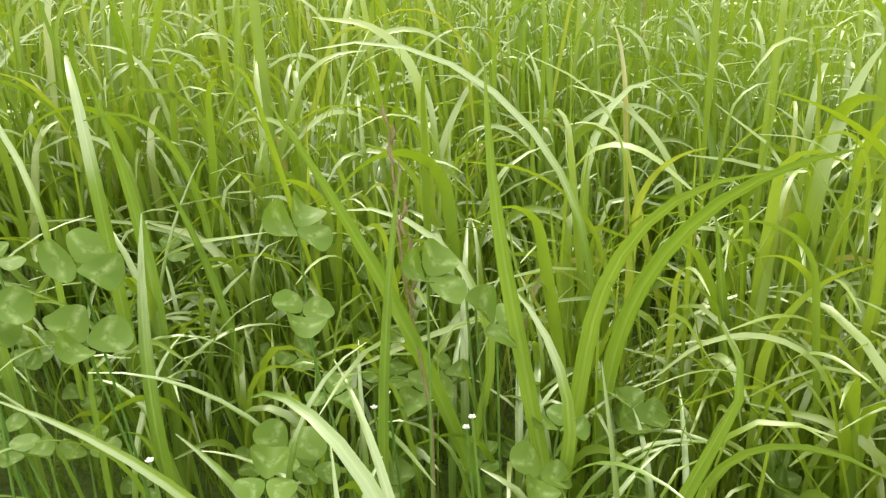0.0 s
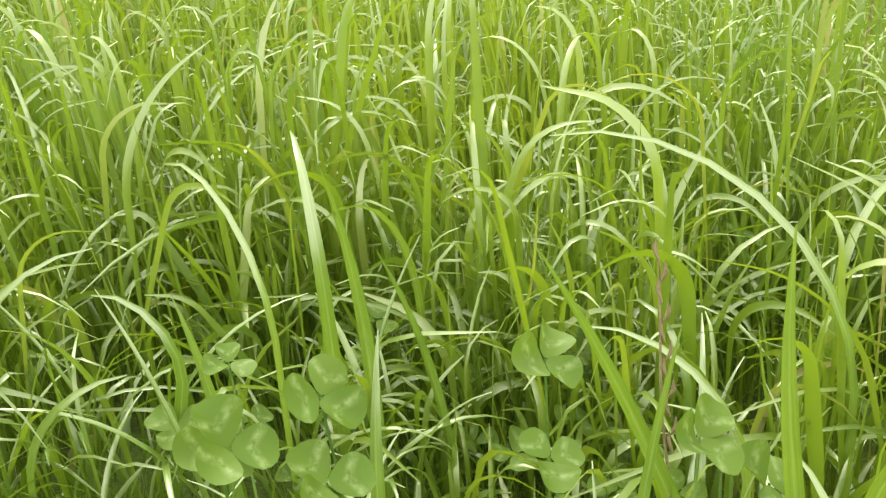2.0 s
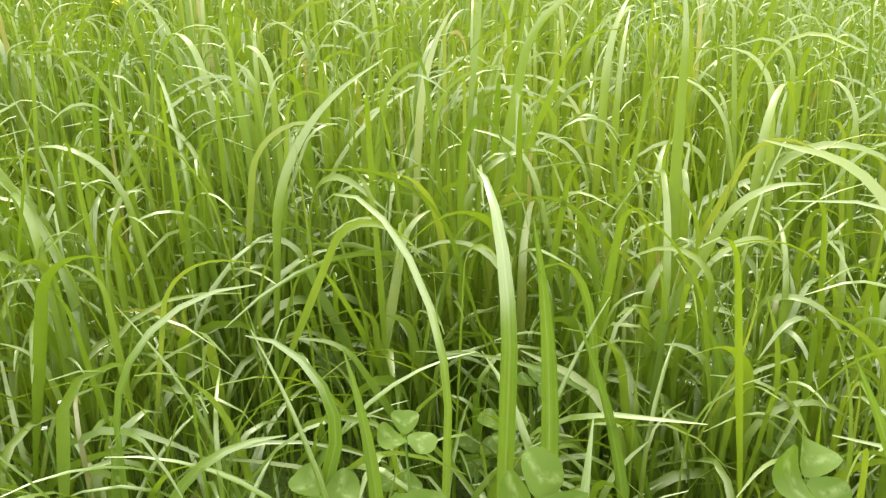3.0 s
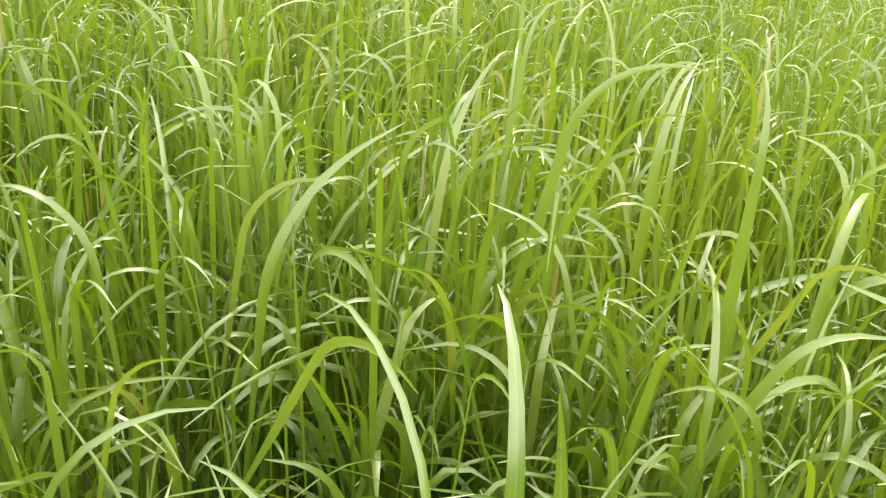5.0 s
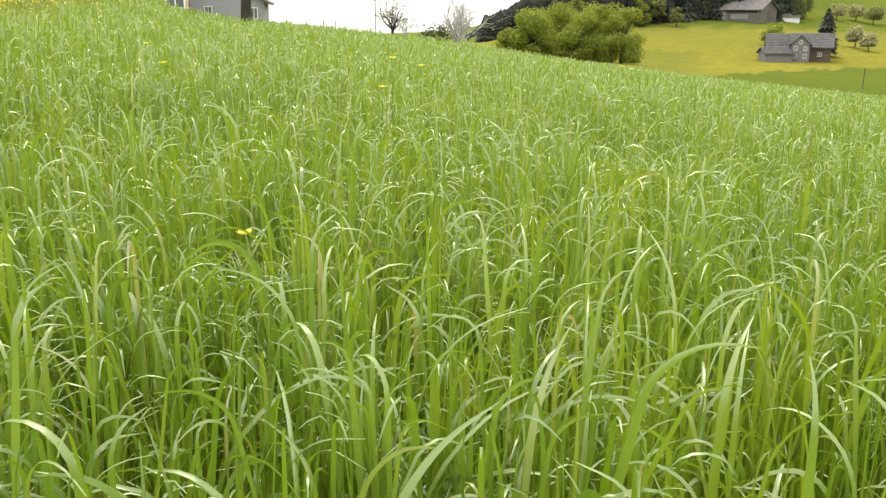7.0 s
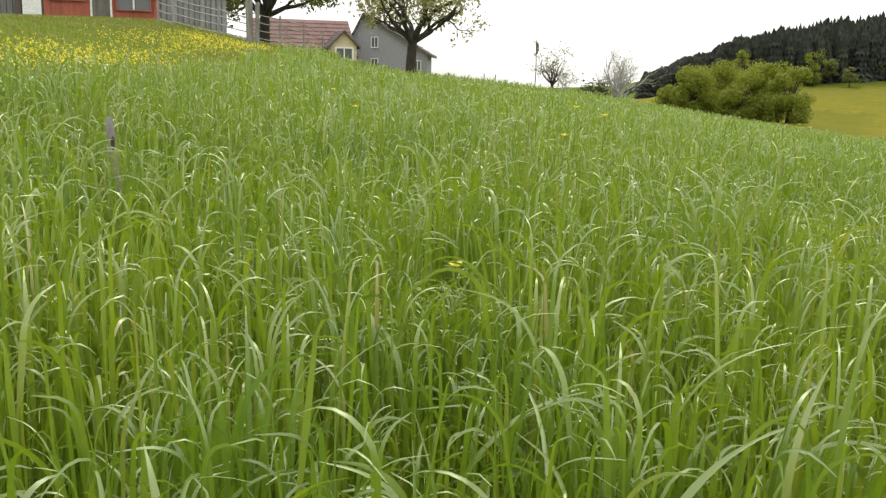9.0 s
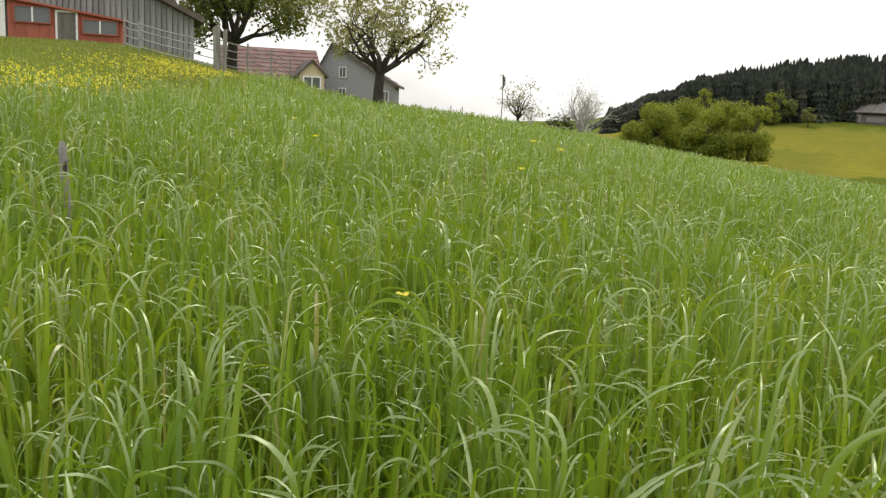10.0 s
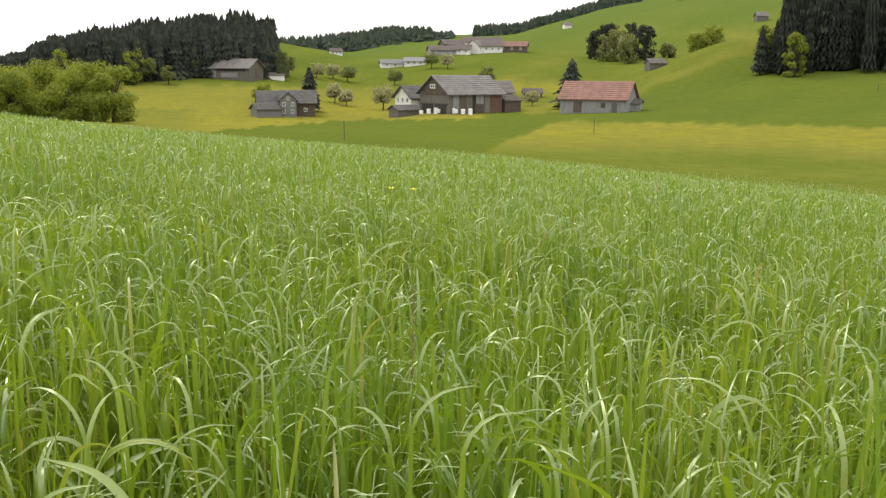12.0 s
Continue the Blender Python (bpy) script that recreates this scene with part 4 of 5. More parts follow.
def red_barn():
    """Timber barn with a low red boarded front, two white windows and small doors, grey boards above and beside."""
    at = polar(60.6, 40.5)
    at.z = polar(60.6, 36.5).z + 0.1
    base = thing("red_fronted_barn", None, None, "grey timber barn with a low red boarded front and white windows", "barn", at=at)
    base.rotation_euler = (0, 0, radians(60.6))
    L, W = 9.6, 8.0
    # the low end of the roof is to the right; the ridge lies far to the left
    wall = part("wall", prism(W, L, 1.05, 4.2, 4.0), WOOD_GREY, base)
    wall.rotation_euler = (0, 0, math.pi / 2)
    for s in (-1, 1):
        q = part("roof_slope", roof_slab(W, L, 1.05, 4.2, s, 0.35, lean=4.0), ROOF_BROWN, base)
        q.rotation_euler = (0, 0, math.pi / 2)
    rng = random.Random(3)

    def plank_of(sx, sy, sz):
        bm = boxed((0, 0, 0), (sx, sy, sz))
        me = bpy.data.meshes.new("plank")
        bm.to_mesh(me)
        bm.free()
        return me
    for k in range(48):
        x = -L / 2 + (k + 0.5) * L / 48
        top = 1.0 + 4.2 * min((L / 2 - x) / (L / 2 + 4.0), 1)
        part("plank", plank_of(L / 48 - 0.025, 0.05, top + 0.6), WOOD_PALE, base).location = (x, -W / 2 - 0.03 - rng.uniform(0, 0.02), top / 2 - 0.3)
    front = -W / 2 - 0.14
    # red boards, lower towards the downhill end
    for k in range(18):
        x = -1.6 + (k + 0.5) * 3.95 / 18
        top = 1.30 - 0.135 * (x + 1.6)
        part("red_board", boxed((x, front, top / 2 - 0.2), (3.95 / 18 - 0.006, 0.07, top + 0.4)), WOOD_RED, base)
    cap = part("red_trim", boxed((0, 0, 0), (4.1, 0.34, 0.08), 0.01), WOOD_RED, base, "red painted sloping trim")
    cap.location, cap.rotation_euler = (0.375, front - 0.05, 1.05), (0, math.atan(0.135), 0)
    window(base, (-0.8, front - 0.05, 0.80), 1.17, 0.56, "y-", WOOD_RED, False, 0.035)
    part("mullion", boxed((-0.8, front - 0.1, 0.80), (0.06, 0.05, 0.5)), WHITE_PAINT, base)
    window(base, (1.44, front - 0.05, 0.5), 1.19, 0.5, "y-", WOOD_RED, False, 0.035)
    part("mullion", boxed((1.44, front - 0.1, 0.5), (0.06, 0.05, 0.44)), WHITE_PAINT, base)
    part("door", boxed((0.32, front - 0.05, 0.42), (0.62, 0.06, 1.0), 0.01), WOOD_GREY, base, "grey plank door")
    bm = bmesh.new()
    for x in (-0.02, 0.66):
        box(bm, (x, front - 0.06, 0.45), (0.07, 0.09, 1.05))
    box(bm, (0.32, front - 0.06, 0.98), (0.75, 0.09, 0.07))
    part("door_frame", bm, WHITE_PAINT, base)
    part("white_door", boxed((-1.98, front - 0.02, 0.7), (0.62, 0.08, 1.6), 0.01), WHITE_PAINT, base, "white painted door")
    part("corner_post", boxed((-2.42, front - 0.02, 0.8), (0.2, 0.1, 1.9), 0.01), WOOD_DARK, base)


def grey_house():
    """Shingled house with red-tiled wing, half hidden by the brow of the meadow."""
    at = polar(43.22, 88)
    at.z = 0.548 + math.tan(radians(-2.4)) * 88
    base = thing("shingled_house", None, None, "grey shingled house with cream side and dark eaves", "house", at=at)
    base.rotation_euler = (0, 0, radians(42.9 + 90 - 5))
    L, W, h, rise, lean = 8.0, 7.6, 4.5, 3.4, 2.0
    part("wall", prism(L, W, h, rise, lean), SHINGLE_GREY, base)
    for s in (-1, 1):
        part("roof_slope", roof_slab(L, W, h, rise, s, 0.5, lean=lean), ROOF_BROWN, base)
    part("side_wall", boxed((-0.2, W / 2 + 0.04, 2.0), (L - 0.6, 0.08, 4.2)), PLASTER_CREAM, base, "cream rendered side wall")
    for y, z in ((1.0, 3.6), (1.0, 5.5), (-2.9, 3.5)):
        window(base, (-L / 2 - 0.02, y, z), 0.6, 0.92, "x-", WHITE_PAINT)
    part("corner_wall", boxed((-L / 2 - 0.03, W / 2 - 0.52, 2.0), (0.1, 1.16, 5.6)), PLASTER_CREAM, base, "cream rendered corner")
    part("downpipe", boxed((-L / 2 - 0.08, -W / 2 + 0.3, 2.0), (0.12, 0.12, 4.4)), METAL, base)
    bm = boxed((2.0, lean, h + rise + 0.4), (0.6, 0.6, 1.4), 0.03)
    part("chimney", bm, PLASTER, base)
    wing = thing("red_roofed_wing", None, None, "cream house wing with a large red tile roof", "house", at=polar(48.72, 84))
    wing.location.z = 0.548 + math.tan(radians(-0.88)) * 84
    wing.rotation_euler = (0, 0, radians(42.8 + 16))
    for q in [part("wall", prism(7.7, 7.0, 2.0, 2.75), PLASTER_CREAM, wing)] + [part("roof_slope", roof_slab(7.7, 7.0, 2.0, 2.75, s, 0.5), ROOF_ROSE, wing) for s in (-1, 1)]:
        q.location.x = 0.05
    gab = part("dormer", prism(2.4, 2.2, 1.2, 1.1), PLASTER_CREAM, wing)
    gab.location, gab.rotation_euler = (3.0, -3.4, 1.5), (0, 0, radians(90))
    for s in (-1, 1):
        q = part("dormer_roof", roof_slab(2.4, 2.2, 1.2, 1.1, s, 0.3), ROOF_BROWN, wing)
        q.location, q.rotation_euler = (3.0, -3.4, 1.5), (0, 0, radians(90))
    part("balcony", boxed((3.0, -4.9, 1.05), (2.2, 0.6, 0.7), 0.02), WOOD_DARK, wing, "dark timber balcony front")
    window(wing, (3.0, -4.65, 2.0), 1.5, 1.0, "y-", WHITE_PAINT)


red_barn()
pasture_fence()
grey_house()
tree_at = polar(42.0, 43)
broadleaf("fruit_tree", tree_at, 6.4, 1.75, 0.23, 8, 2.7, 11, LEAF_PALE, 4600, 0.1, "old fruit tree with spreading limbs and sparse pale spring leaves", levels=2, twigs=4, spread=0.2)
broadleaf("fruit_tree", polar(50.9, 45), 6.6, 1.5, 0.24, 9, 3.6, 17, LEAF_SPRING, 16000, 0.11, "fruit tree in spring leaf behind the fence", levels=2, twigs=4, spread=0.3)
broadleaf("young_tree", polar(33.3, 50), 2.5, 0.62, 0.09, 8, 1.55, 23, LEAF_BLOSSOM, 620, 0.065, "young tree with dark knotty limbs and few pale leaves", wood=BARK, levels=2, twigs=3, spread=0.07)
broadleaf("bare_bush", polar(29.35, 60), 3.9, 0.4, 0.11, 17, 2.4, 29, LEAF_PALE, 500, 0.05, "pale twiggy bush almost without leaves", wood=TWIG, levels=2, twigs=6, spread=0.16, category="bush", up=2.4)
broadleaf("sapling", polar(32.45, 50), 1.9, 0.3, 0.035, 6, 1.0, 37, LEAF_BLOSSOM, 420, 0.055, "slender sapling with pale grey-green leaves on the brow", wood=TWIG, levels=2, twigs=4, spread=0.08, up=2.4)
clump_tree("bush", polar(30.6, 60), 1.4, 2.3, 31, LEAF_DARK, "small dark green bush on the brow", 900, 0.08)
pole = thing("thin_pole", None, None, "thin leaning pole with a small dark pennant beside the young tree", "pole", at=polar(34.3, 50))
V, Q = [], []
tube(V, Q, [(0, 0, -0.2), (0.05, 0, 1.2), (0.0, 0, 2.75)], [0.03, 0.026, 0.02], 8)
part("shaft", mesh_from("shaft", np.array([tuple(v) for v in V]), np.array(Q)), WOOD_DARK, pole)
V, Q = [], []
tube(V, Q, [(0.0, 0, 2.75), (0.05, 0.02, 2.55), (0.1, 0.02, 2.25), (0.06, 0, 2.0)], [0.02, 0.09, 0.07, 0.01], 6)
part("pennant", mesh_from("pennant", np.array([tuple(v) for v in V]), np.array(Q)), WOOD_DARK, pole)
# stake in the meadow
stake = thing("wooden_stake", None, None, "weathered grey wooden stake leaning in the meadow", "stake", at=polar(61.6, 2.42))
V, Q = [], []
tube(V, Q, [(0, 0, -0.2), (-0.005, 0, 0.12), (-0.011, 0.002, 0.25), (-0.018, 0, 0.33), (-0.021, 0.001, 0.35), (-0.021, 0, 0.36)], [0.010, 0.0095, 0.009, 0.0095, 0.008, 0.004], 9)
part("shaft", mesh_from("shaft", np.array([tuple(v) for v in V]), np.array(Q)), WOOD_POST, stake)
V, Q = [], []
tube(V, Q, [(-0.012, 0, 0.27), (-0.006, -0.002, 0.308), (0.002, -0.003, 0.316), (0.009, -0.003, 0.31)], [0.004, 0.005, 0.004, 0.0015], 6)
part("splinter", mesh_from("splinter", np.array([tuple(v) for v in V]), np.array(Q)), WOOD_DARK, stake)
# line of thin posts across the pastures
for az, r in ((5.5, 92), (-10.1, 120), (-26.0, 200), (36.7, 58), (37.4, 60)):
    fp = thing("pasture_post", None, None, "thin dark pasture fence post", "post", group="pasture posts", at=polar(az, r))
    part("shaft", post_mesh(1.9 if r > 80 else 0.9, 0.08 if r > 80 else 0.05), WOOD_DARK, fp)
# white wrapped bales before the big barn
for k in range(9):
    az = 0.7 - k * 0.36 - 0.1 * (k % 3)
    p = polar(az, 185.6 - 1.2 * max(0, k - 4))
    bl = thing("wrapped_bale", None, None, "white plastic-wrapped round bale before the barn", "bale", group="wrapped bales", at=p)
    bm = bmesh.new()
    bmesh.ops.create_cone(bm, cap_ends=True, segments=14, radius1=0.42, radius2=0.42, depth=0.8 + 0.25 * (k % 3), matrix=Matrix.Translation((0, 0, 0.6)))
    bmesh.ops.bevel(bm, geom=[e for e in bm.edges], offset=0.08, segments=1, affect="EDGES")
    part("wrap", bm, WRAP, bl)



# ---- the grass ----
def blades(seed, x, y, height, width, segs, droop=2.6, wide=3, bend_from=(0.56, 0.82), arched_share=0.72):
    """Many grass blades as arrays: each a tapered, arching ribbon. wide: points across (3: folded along the midrib)."""
    rng = np.random.default_rng(seed)
    n = len(x)
    th0 = np.abs(rng.normal(0, 0.19, n))
    arched = rng.random(n) < arched_share
    th1 = np.where(arched, rng.uniform(1.1, droop, n), rng.uniform(0.05, 0.7, n))
    phi = rng.uniform(0, 2 * np.pi, n)
    twist = rng.normal(0, 0.8, n)
    u = np.concatenate([[0, 0.4], np.linspace(bend_from[0], 1, segs - 1)])      # more joints where it bends
    du = np.diff(u)[None, :]
    start = rng.uniform(*bend_from, n)
    bend = np.clip((u[None, :] - start[:, None]) / (1 - start[:, None]) * rng.uniform(1.0, 1.35, n)[:, None], 0, 1)
    th = th0[:, None] + (th1 - th0)[:, None] * bend
    step = height[:, None] * np.where(arched, 1.15, 0.9)[:, None] * du
    dr = np.concatenate([np.zeros((n, 1)), np.sin(th[:, 1:]) * step], 1).cumsum(1)
    dz = np.concatenate([np.zeros((n, 1)), np.cos(th[:, 1:]) * step], 1).cumsum(1)
    z0 = ground_z(x, y)
    cx, cy, cz = x[:, None] + dr * np.cos(phi)[:, None], y[:, None] + dr * np.sin(phi)[:, None], z0[:, None] + dz
    # a narrow sheath below, the blade proper above
    w = width[:, None] * 0.5 * (0.36 + 0.64 * np.clip((u - 0.36) / 0.26, 0, 1))[None, :] * (1 - np.clip((u - 0.6) / 0.4, 0, 1) ** 2.2)[None, :] + 0.0003
    w = w * np.where(arched, 1.0, 0.6)[:, None]
    # the ribbon rolls about its own length, so that some blades show their breadth and some their edge
    roll = rng.normal(0, 0.55, n)[:, None] + twist[:, None] * u[None, :]
    c, sn, ct, st = np.cos(phi)[:, None], np.sin(phi)[:, None], np.cos(th), np.sin(th)
    lat, nor = np.stack([-sn + 0 * th, c + 0 * th, 0 * th], -1), np.stack([ct * c, ct * sn, -st], -1)
    side = lat * np.cos(roll)[..., None] + nor * np.sin(roll)[..., None]
    keel = nor * np.cos(roll)[..., None] - lat * np.sin(roll)[..., None]
    mid = np.stack([cx, cy, cz], -1)
    cols = []
    for k in np.linspace(-1, 1, wide):
        fold = (1 - abs(k)) * 0.3 if wide == 3 else 0.0
        cols.append(mid + side * (w * k)[..., None] + keel * (w * fold)[..., None])
    V = np.stack(cols, 2)                     # n, segs+1, wide, 3
    idx = np.arange(n * (segs + 1) * wide).reshape(n, segs + 1, wide)
    q = np.stack([idx[:, :-1, :-1], idx[:, :-1, 1:], idx[:, 1:, 1:], idx[:, 1:, :-1]], -1).reshape(-1, 4)
    along = np.broadcast_to(u[None, :, None], (n, segs + 1, wide))
    return V.reshape(-1, 3), q, along.ravel()


def scatter(seed, n, r0, r1, a0=-38.0, a1=74.0, power=1.0):
    rng = np.random.default_rng(seed)
    r = np.sqrt(rng.uniform(r0 ** 2, r1 ** 2, n)) if power == 1.0 else r0 * (r1 / r0) ** rng.uniform(0, 1, n)
    a = np.radians(rng.uniform(a0, a1, n))
    return -np.sin(a) * r, np.cos(a) * r


def clear_of_path(x, y, gap):
    keep = np.ones(len(x), bool)
    for px, py in ((0, 0), (-0.03, 0.02), (-0.07, 0.05), (-0.12, 0.08), (-0.18, 0.11), (-0.25, 0.22), (-0.24, 0.19), (-0.27, 0.1), (-0.28, 0.06), (-0.13, 0.1), (0.02, 0.08), (0.08, 0.04)):
        keep &= np.hypot(x - px, y - py) > gap
    return keep


def grass_zone(seed, n, r0, r1, h, w, segs, wide, droop=2.5, gap=0.0, a0=-38.0, a1=74.0, bend_from=(0.7, 0.92), arched_share=0.7):
    x, y = scatter(seed, n, r0, r1, a0, a1)
    if gap:
        k = clear_of_path(x, y, gap)
        x, y = x[k], y[k]
    keep = x + y > -2.5 + 0.25 * np.sin(x * 1.7)      # the tall grass ends along the bank
    x, y = x[keep], y[keep]
    rng = np.random.default_rng(seed + 1)
    # tufts: denser and thinner spots a hand's width apart
    clump = np.sin(x * 31 + 3 * np.sin(y * 17)) * np.sin(y * 29 + 2.5 * np.sin(x * 13)) + 0.6 * np.sin(x * 9 + y * 5) * np.sin(y * 11 - x * 4)
    if r0 < 8:
        keep = rng.random(len(x)) < 0.62 + 0.75 * clump
        x, y = x[keep], y[keep]
    hump = 1 + 0.14 * np.sin(x * 2.3 + 0.4 * y) * np.cos(y * 1.9) + 0.10 * np.sin(x * 0.7) * np.sin(y * 0.6 + 1)
    hh = h * hump * np.clip(rng.normal(0.84, 0.24, len(x)), 0.3, 1.35)
    # a gap before the buttercup
    ax_, ay_ = (x + 1.118) * 0.63 - (y - 1.11) * 0.777, (x + 1.118) * 0.777 + (y - 1.11) * 0.63
    hh = np.where((np.abs(ay_) < 0.06) & (ax_ > -0.03) & (ax_ < 0.6), np.minimum(hh, 0.22 + 0.2 * np.clip(ax_, 0, 1)), hh)
    hh *= 0.72 + 0.28 * ease((np.hypot(x + 0.1, y - 0.1) - 0.3) / 0.45)
    ww = w * np.clip(rng.lognormal(0, 0.3, len(x)), 0.5, 1.6)
    V, q, al = blades(seed + 2, x, y, hh, ww, segs, droop, wide, bend_from, arched_share)
    me = mesh_from("meadow_grass", V, q, along=al)
    thing("meadow_grass", me, GRASS, "dense tall fresh green meadow grass with arching blades", "grass", "stuff")


grass_zone(95, 4200, 0.28, 1.0, 0.20, 0.0048, 8, 3, gap=0.23, a0=-50, a1=85, bend_from=(0.5, 0.8), arched_share=0.8)
grass_zone(100, 3000, 0.42, 0.85, 0.31, 0.0056, 14, 3, gap=0.36, a0=-50, a1=85, bend_from=(0.62, 0.9))
grass_zone(98, 6500, 0.35, 1.6, 0.24, 0.0023, 8, 2, gap=0.28, a0=-50, a1=85, bend_from=(0.5, 0.8))
grass_zone(96, 900, 0.30, 0.8, 0.26, 0.0034, 10, 3, gap=0.25, a0=-50, a1=85, bend_from=(0.25, 0.6), arched_share=0.95, droop=2.0)
grass_zone(102, 16000, 0.5, 8.0, 0.34, 0.012, 4, 2, gap=0.4, a0=85.0, a1=310.0)      # the meadow goes on behind
grass_zone(105, 20000, 0.8, 1.8, 0.295, 0.0043, 11, 2, bend_from=(0.72, 0.93), arched_share=0.8)
grass_zone(110, 70000, 1.8, 4.5, 0.30, 0.0054, 8, 2, bend_from=(0.72, 0.93), arched_share=0.8)
grass_zone(120, 80000, 4.5, 10.0, 0.32, 0.0078, 6, 2)
grass_zone(130, 80000, 10.0, 26.0, 0.35, 0.015, 5, 2)
grass_zone(140, 70000, 26.0, 66.0, 0.36, 0.032, 4, 2, a1=52.0)


# ---- things in the grass close by ----
def blade_mesh(length, width, phi, th0, th1, start, twist=0.25, segs=14, open_=0.0):
    """One broad blade: rises at th0, bends over from start on, folded along its midrib."""
    n = segs + 1
    u = np.linspace(0, 1, n)
    th = th0 + (th1 - th0) * np.clip((u - start) / (1 - start), 0, 1) ** 1.2
    st = length / segs
    dr = np.concatenate([[0], np.cumsum(np.sin(th[1:]) * st)])
    dz = np.concatenate([[0], np.cumsum(np.cos(th[1:]) * st)])
    w = width * 0.5 * np.clip(0.4 + 1.7 * u, 0, 1) * (1 - np.clip((u - 0.5) / 0.5, 0, 1) ** 2.0) + 0.0003
    c, s = math.cos(phi), math.sin(phi)
    tw = phi + math.pi / 2 + twist * (u - 0.3)
    # the blade turns its flat side partly towards the open front of the tuft
    side = np.stack([np.cos(tw), np.sin(tw), 0 * u], -1)
    tan = np.stack([np.sin(th) * c, np.sin(th) * s, np.cos(th)], -1)
    front = np.cross(tan, np.array([0.1, -0.93, 0.35]))
    front /= np.linalg.norm(front, axis=1, keepdims=True) + 1e-6
    front *= np.sign((front * side).sum(1, keepdims=True) + 1e-6)[0]
    side = side * (1 - open_) + front * open_
    side /= np.linalg.norm(side, axis=1, keepdims=True)
    back = np.cross(side, tan)
    mid = np.stack([dr * c, dr * s, dz], -1)
    V = [mid + side * (w * k)[:, None] + back * ((1 - abs(k)) * 0.3 * w)[:, None] for k in (-1.0, -0.5, 0.0, 0.5, 1.0)]
    V = np.stack(V, 1)
    idx = np.arange(n * 5).reshape(n, 5)
    q = np.stack([idx[:-1, :-1], idx[:-1, 1:], idx[1:, 1:], idx[1:, :-1]], -1).reshape(-1, 4)
    return mesh_from("blade", V.reshape(-1, 3), q, along=np.repeat(u, 5), across=np.tile([-1.0, -0.5, 0.0, 0.5, 1.0], n))


tuft_rng = random.Random(77)
SPARE = [blade_mesh(tuft_rng.uniform(0.16, 0.27), tuft_rng.uniform(0.003, 0.005), tuft_rng.uniform(0, 6.28), tuft_rng.uniform(0.05, 0.3), tuft_rng.uniform(0.5, 2.4), tuft_rng.uniform(0.3, 0.7)) for _ in range(10)]


def tuft(x, y, length, phi, th0, th1, start, width, twist=0.25):
    """A tuft of grass: its one broad blade, and a few thin ones from the same root."""
    base = thing("grass_tuft", None, None, "fresh green grass tuft with one broad arching blade", "grass", group="grass tufts", at=(x, y, gz(x, y)))
    part("blade", blade_mesh(length, min(width, 0.012), radians(phi), th0, th1, start, twist, open_=0.7), GRASS_PART, base)
    for k in range(3):
        b = part("blade", tuft_rng.choice(SPARE), GRASS_PART, base)
        b.location = (tuft_rng.uniform(-0.012, 0.012), tuft_rng.uniform(-0.012, 0.012), 0)
        b.rotation_euler = (0, 0, tuft_rng.uniform(0, 6.28))


tuft(-0.020, 0.456, 0.365, 310.3, 0.18, 1.15, 0.54, 0.0093)
tuft(0.014, 0.476, 0.389, 311.1, -0.04, 1.13, 0.20, 0.0102)
tuft(-0.004, 0.419, 0.353, 27.7, -0.16, -0.02, 0.69, 0.0087)
tuft(-0.043, 0.447, 0.358, 211.2, 0.27, 0.47, 0.28, 0.0090)
tuft(-0.005, 0.349, 0.264, 165.5, -0.33, 0.49, 0.85, 0.0092)
tuft(0.056, 0.378, 0.251, 319.5, 0.03, 1.63, 0.47, 0.0076)
tuft(-0.115, 0.384, 0.292, 14.0, 0.07, 0.18, 0.49, 0.0058)
tuft(-0.239, 0.402, 0.250, 274.5, 0.15, -0.50, 0.26, 0.0081)
tuft(-0.111, 0.290, 0.275, 191.4, 0.08, 1.05, 0.14, 0.0051)
tuft(-0.043, 0.259, 0.296, 140.4, 0.22, 2.15, 0.42, 0.0073)
tuft(0.115, 0.555, 0.274, 239.1, 0.29, 0.33, 0.66, 0.0081)
tuft(-0.315, 0.507, 0.366, 122.3, -0.11, 1.69, 0.64, 0.0089)
tuft(-0.086, 0.458, 0.313, 161.9, -0.22, 1.75, 0.50, 0.0051)
tuft(-0.041, 0.421, 0.252, 137.9, -0.33, 1.06, 0.54, 0.0068)
tuft(0.002, 0.530, 0.459, 168.4, -0.02, 1.75, 0.39, 0.0045)
tuft(-0.279, 0.386, 0.184, 17.4, 0.05, 1.76, 0.84, 0.0050)
tuft(-0.156, 0.330, 0.182, 178.2, -0.21, 0.82, 0.15, 0.0062)
tuft(-0.342, 0.474, 0.397, 148.3, -0.08, 2.18, 0.51, 0.0037)
tuft(-0.282, 0.480, 0.319, 259.5, -0.08, 0.29, 0.40, 0.0094)
tuft(-0.230, 0.514, 0.265, 199.7, 0.08, 0.37, 0.45, 0.0072)
tuft(-0.193, 0.629, 0.261, 241.0, 0.12, 0.78, 0.67, 0.0075)
tuft(-0.437, 0.449, 0.260, 178.9, -0.29, 1.59, 0.65, 0.0078)
tuft(-0.463, 0.465, 0.283, 283.5, 0.02, 1.09, 0.27, 0.0056)
tuft(-0.232, 0.906, 0.262, 173.5, 0.09, 0.93, 0.31, 0.0090)
tuft(-0.336, 0.910, 0.328, 23.7, 0.02, 1.69, 0.14, 0.0079)
tuft(-0.351, 0.430, 0.241, 171.5, 0.03, 0.27, 0.62, 0.0075)
tuft(-0.078, 0.538, 0.259, 131.9, 0.10, 2.07, 0.65, 0.0055)
tuft(-0.436, 0.384, 0.234, 20.5, -0.25, 1.38, 0.36, 0.0073)
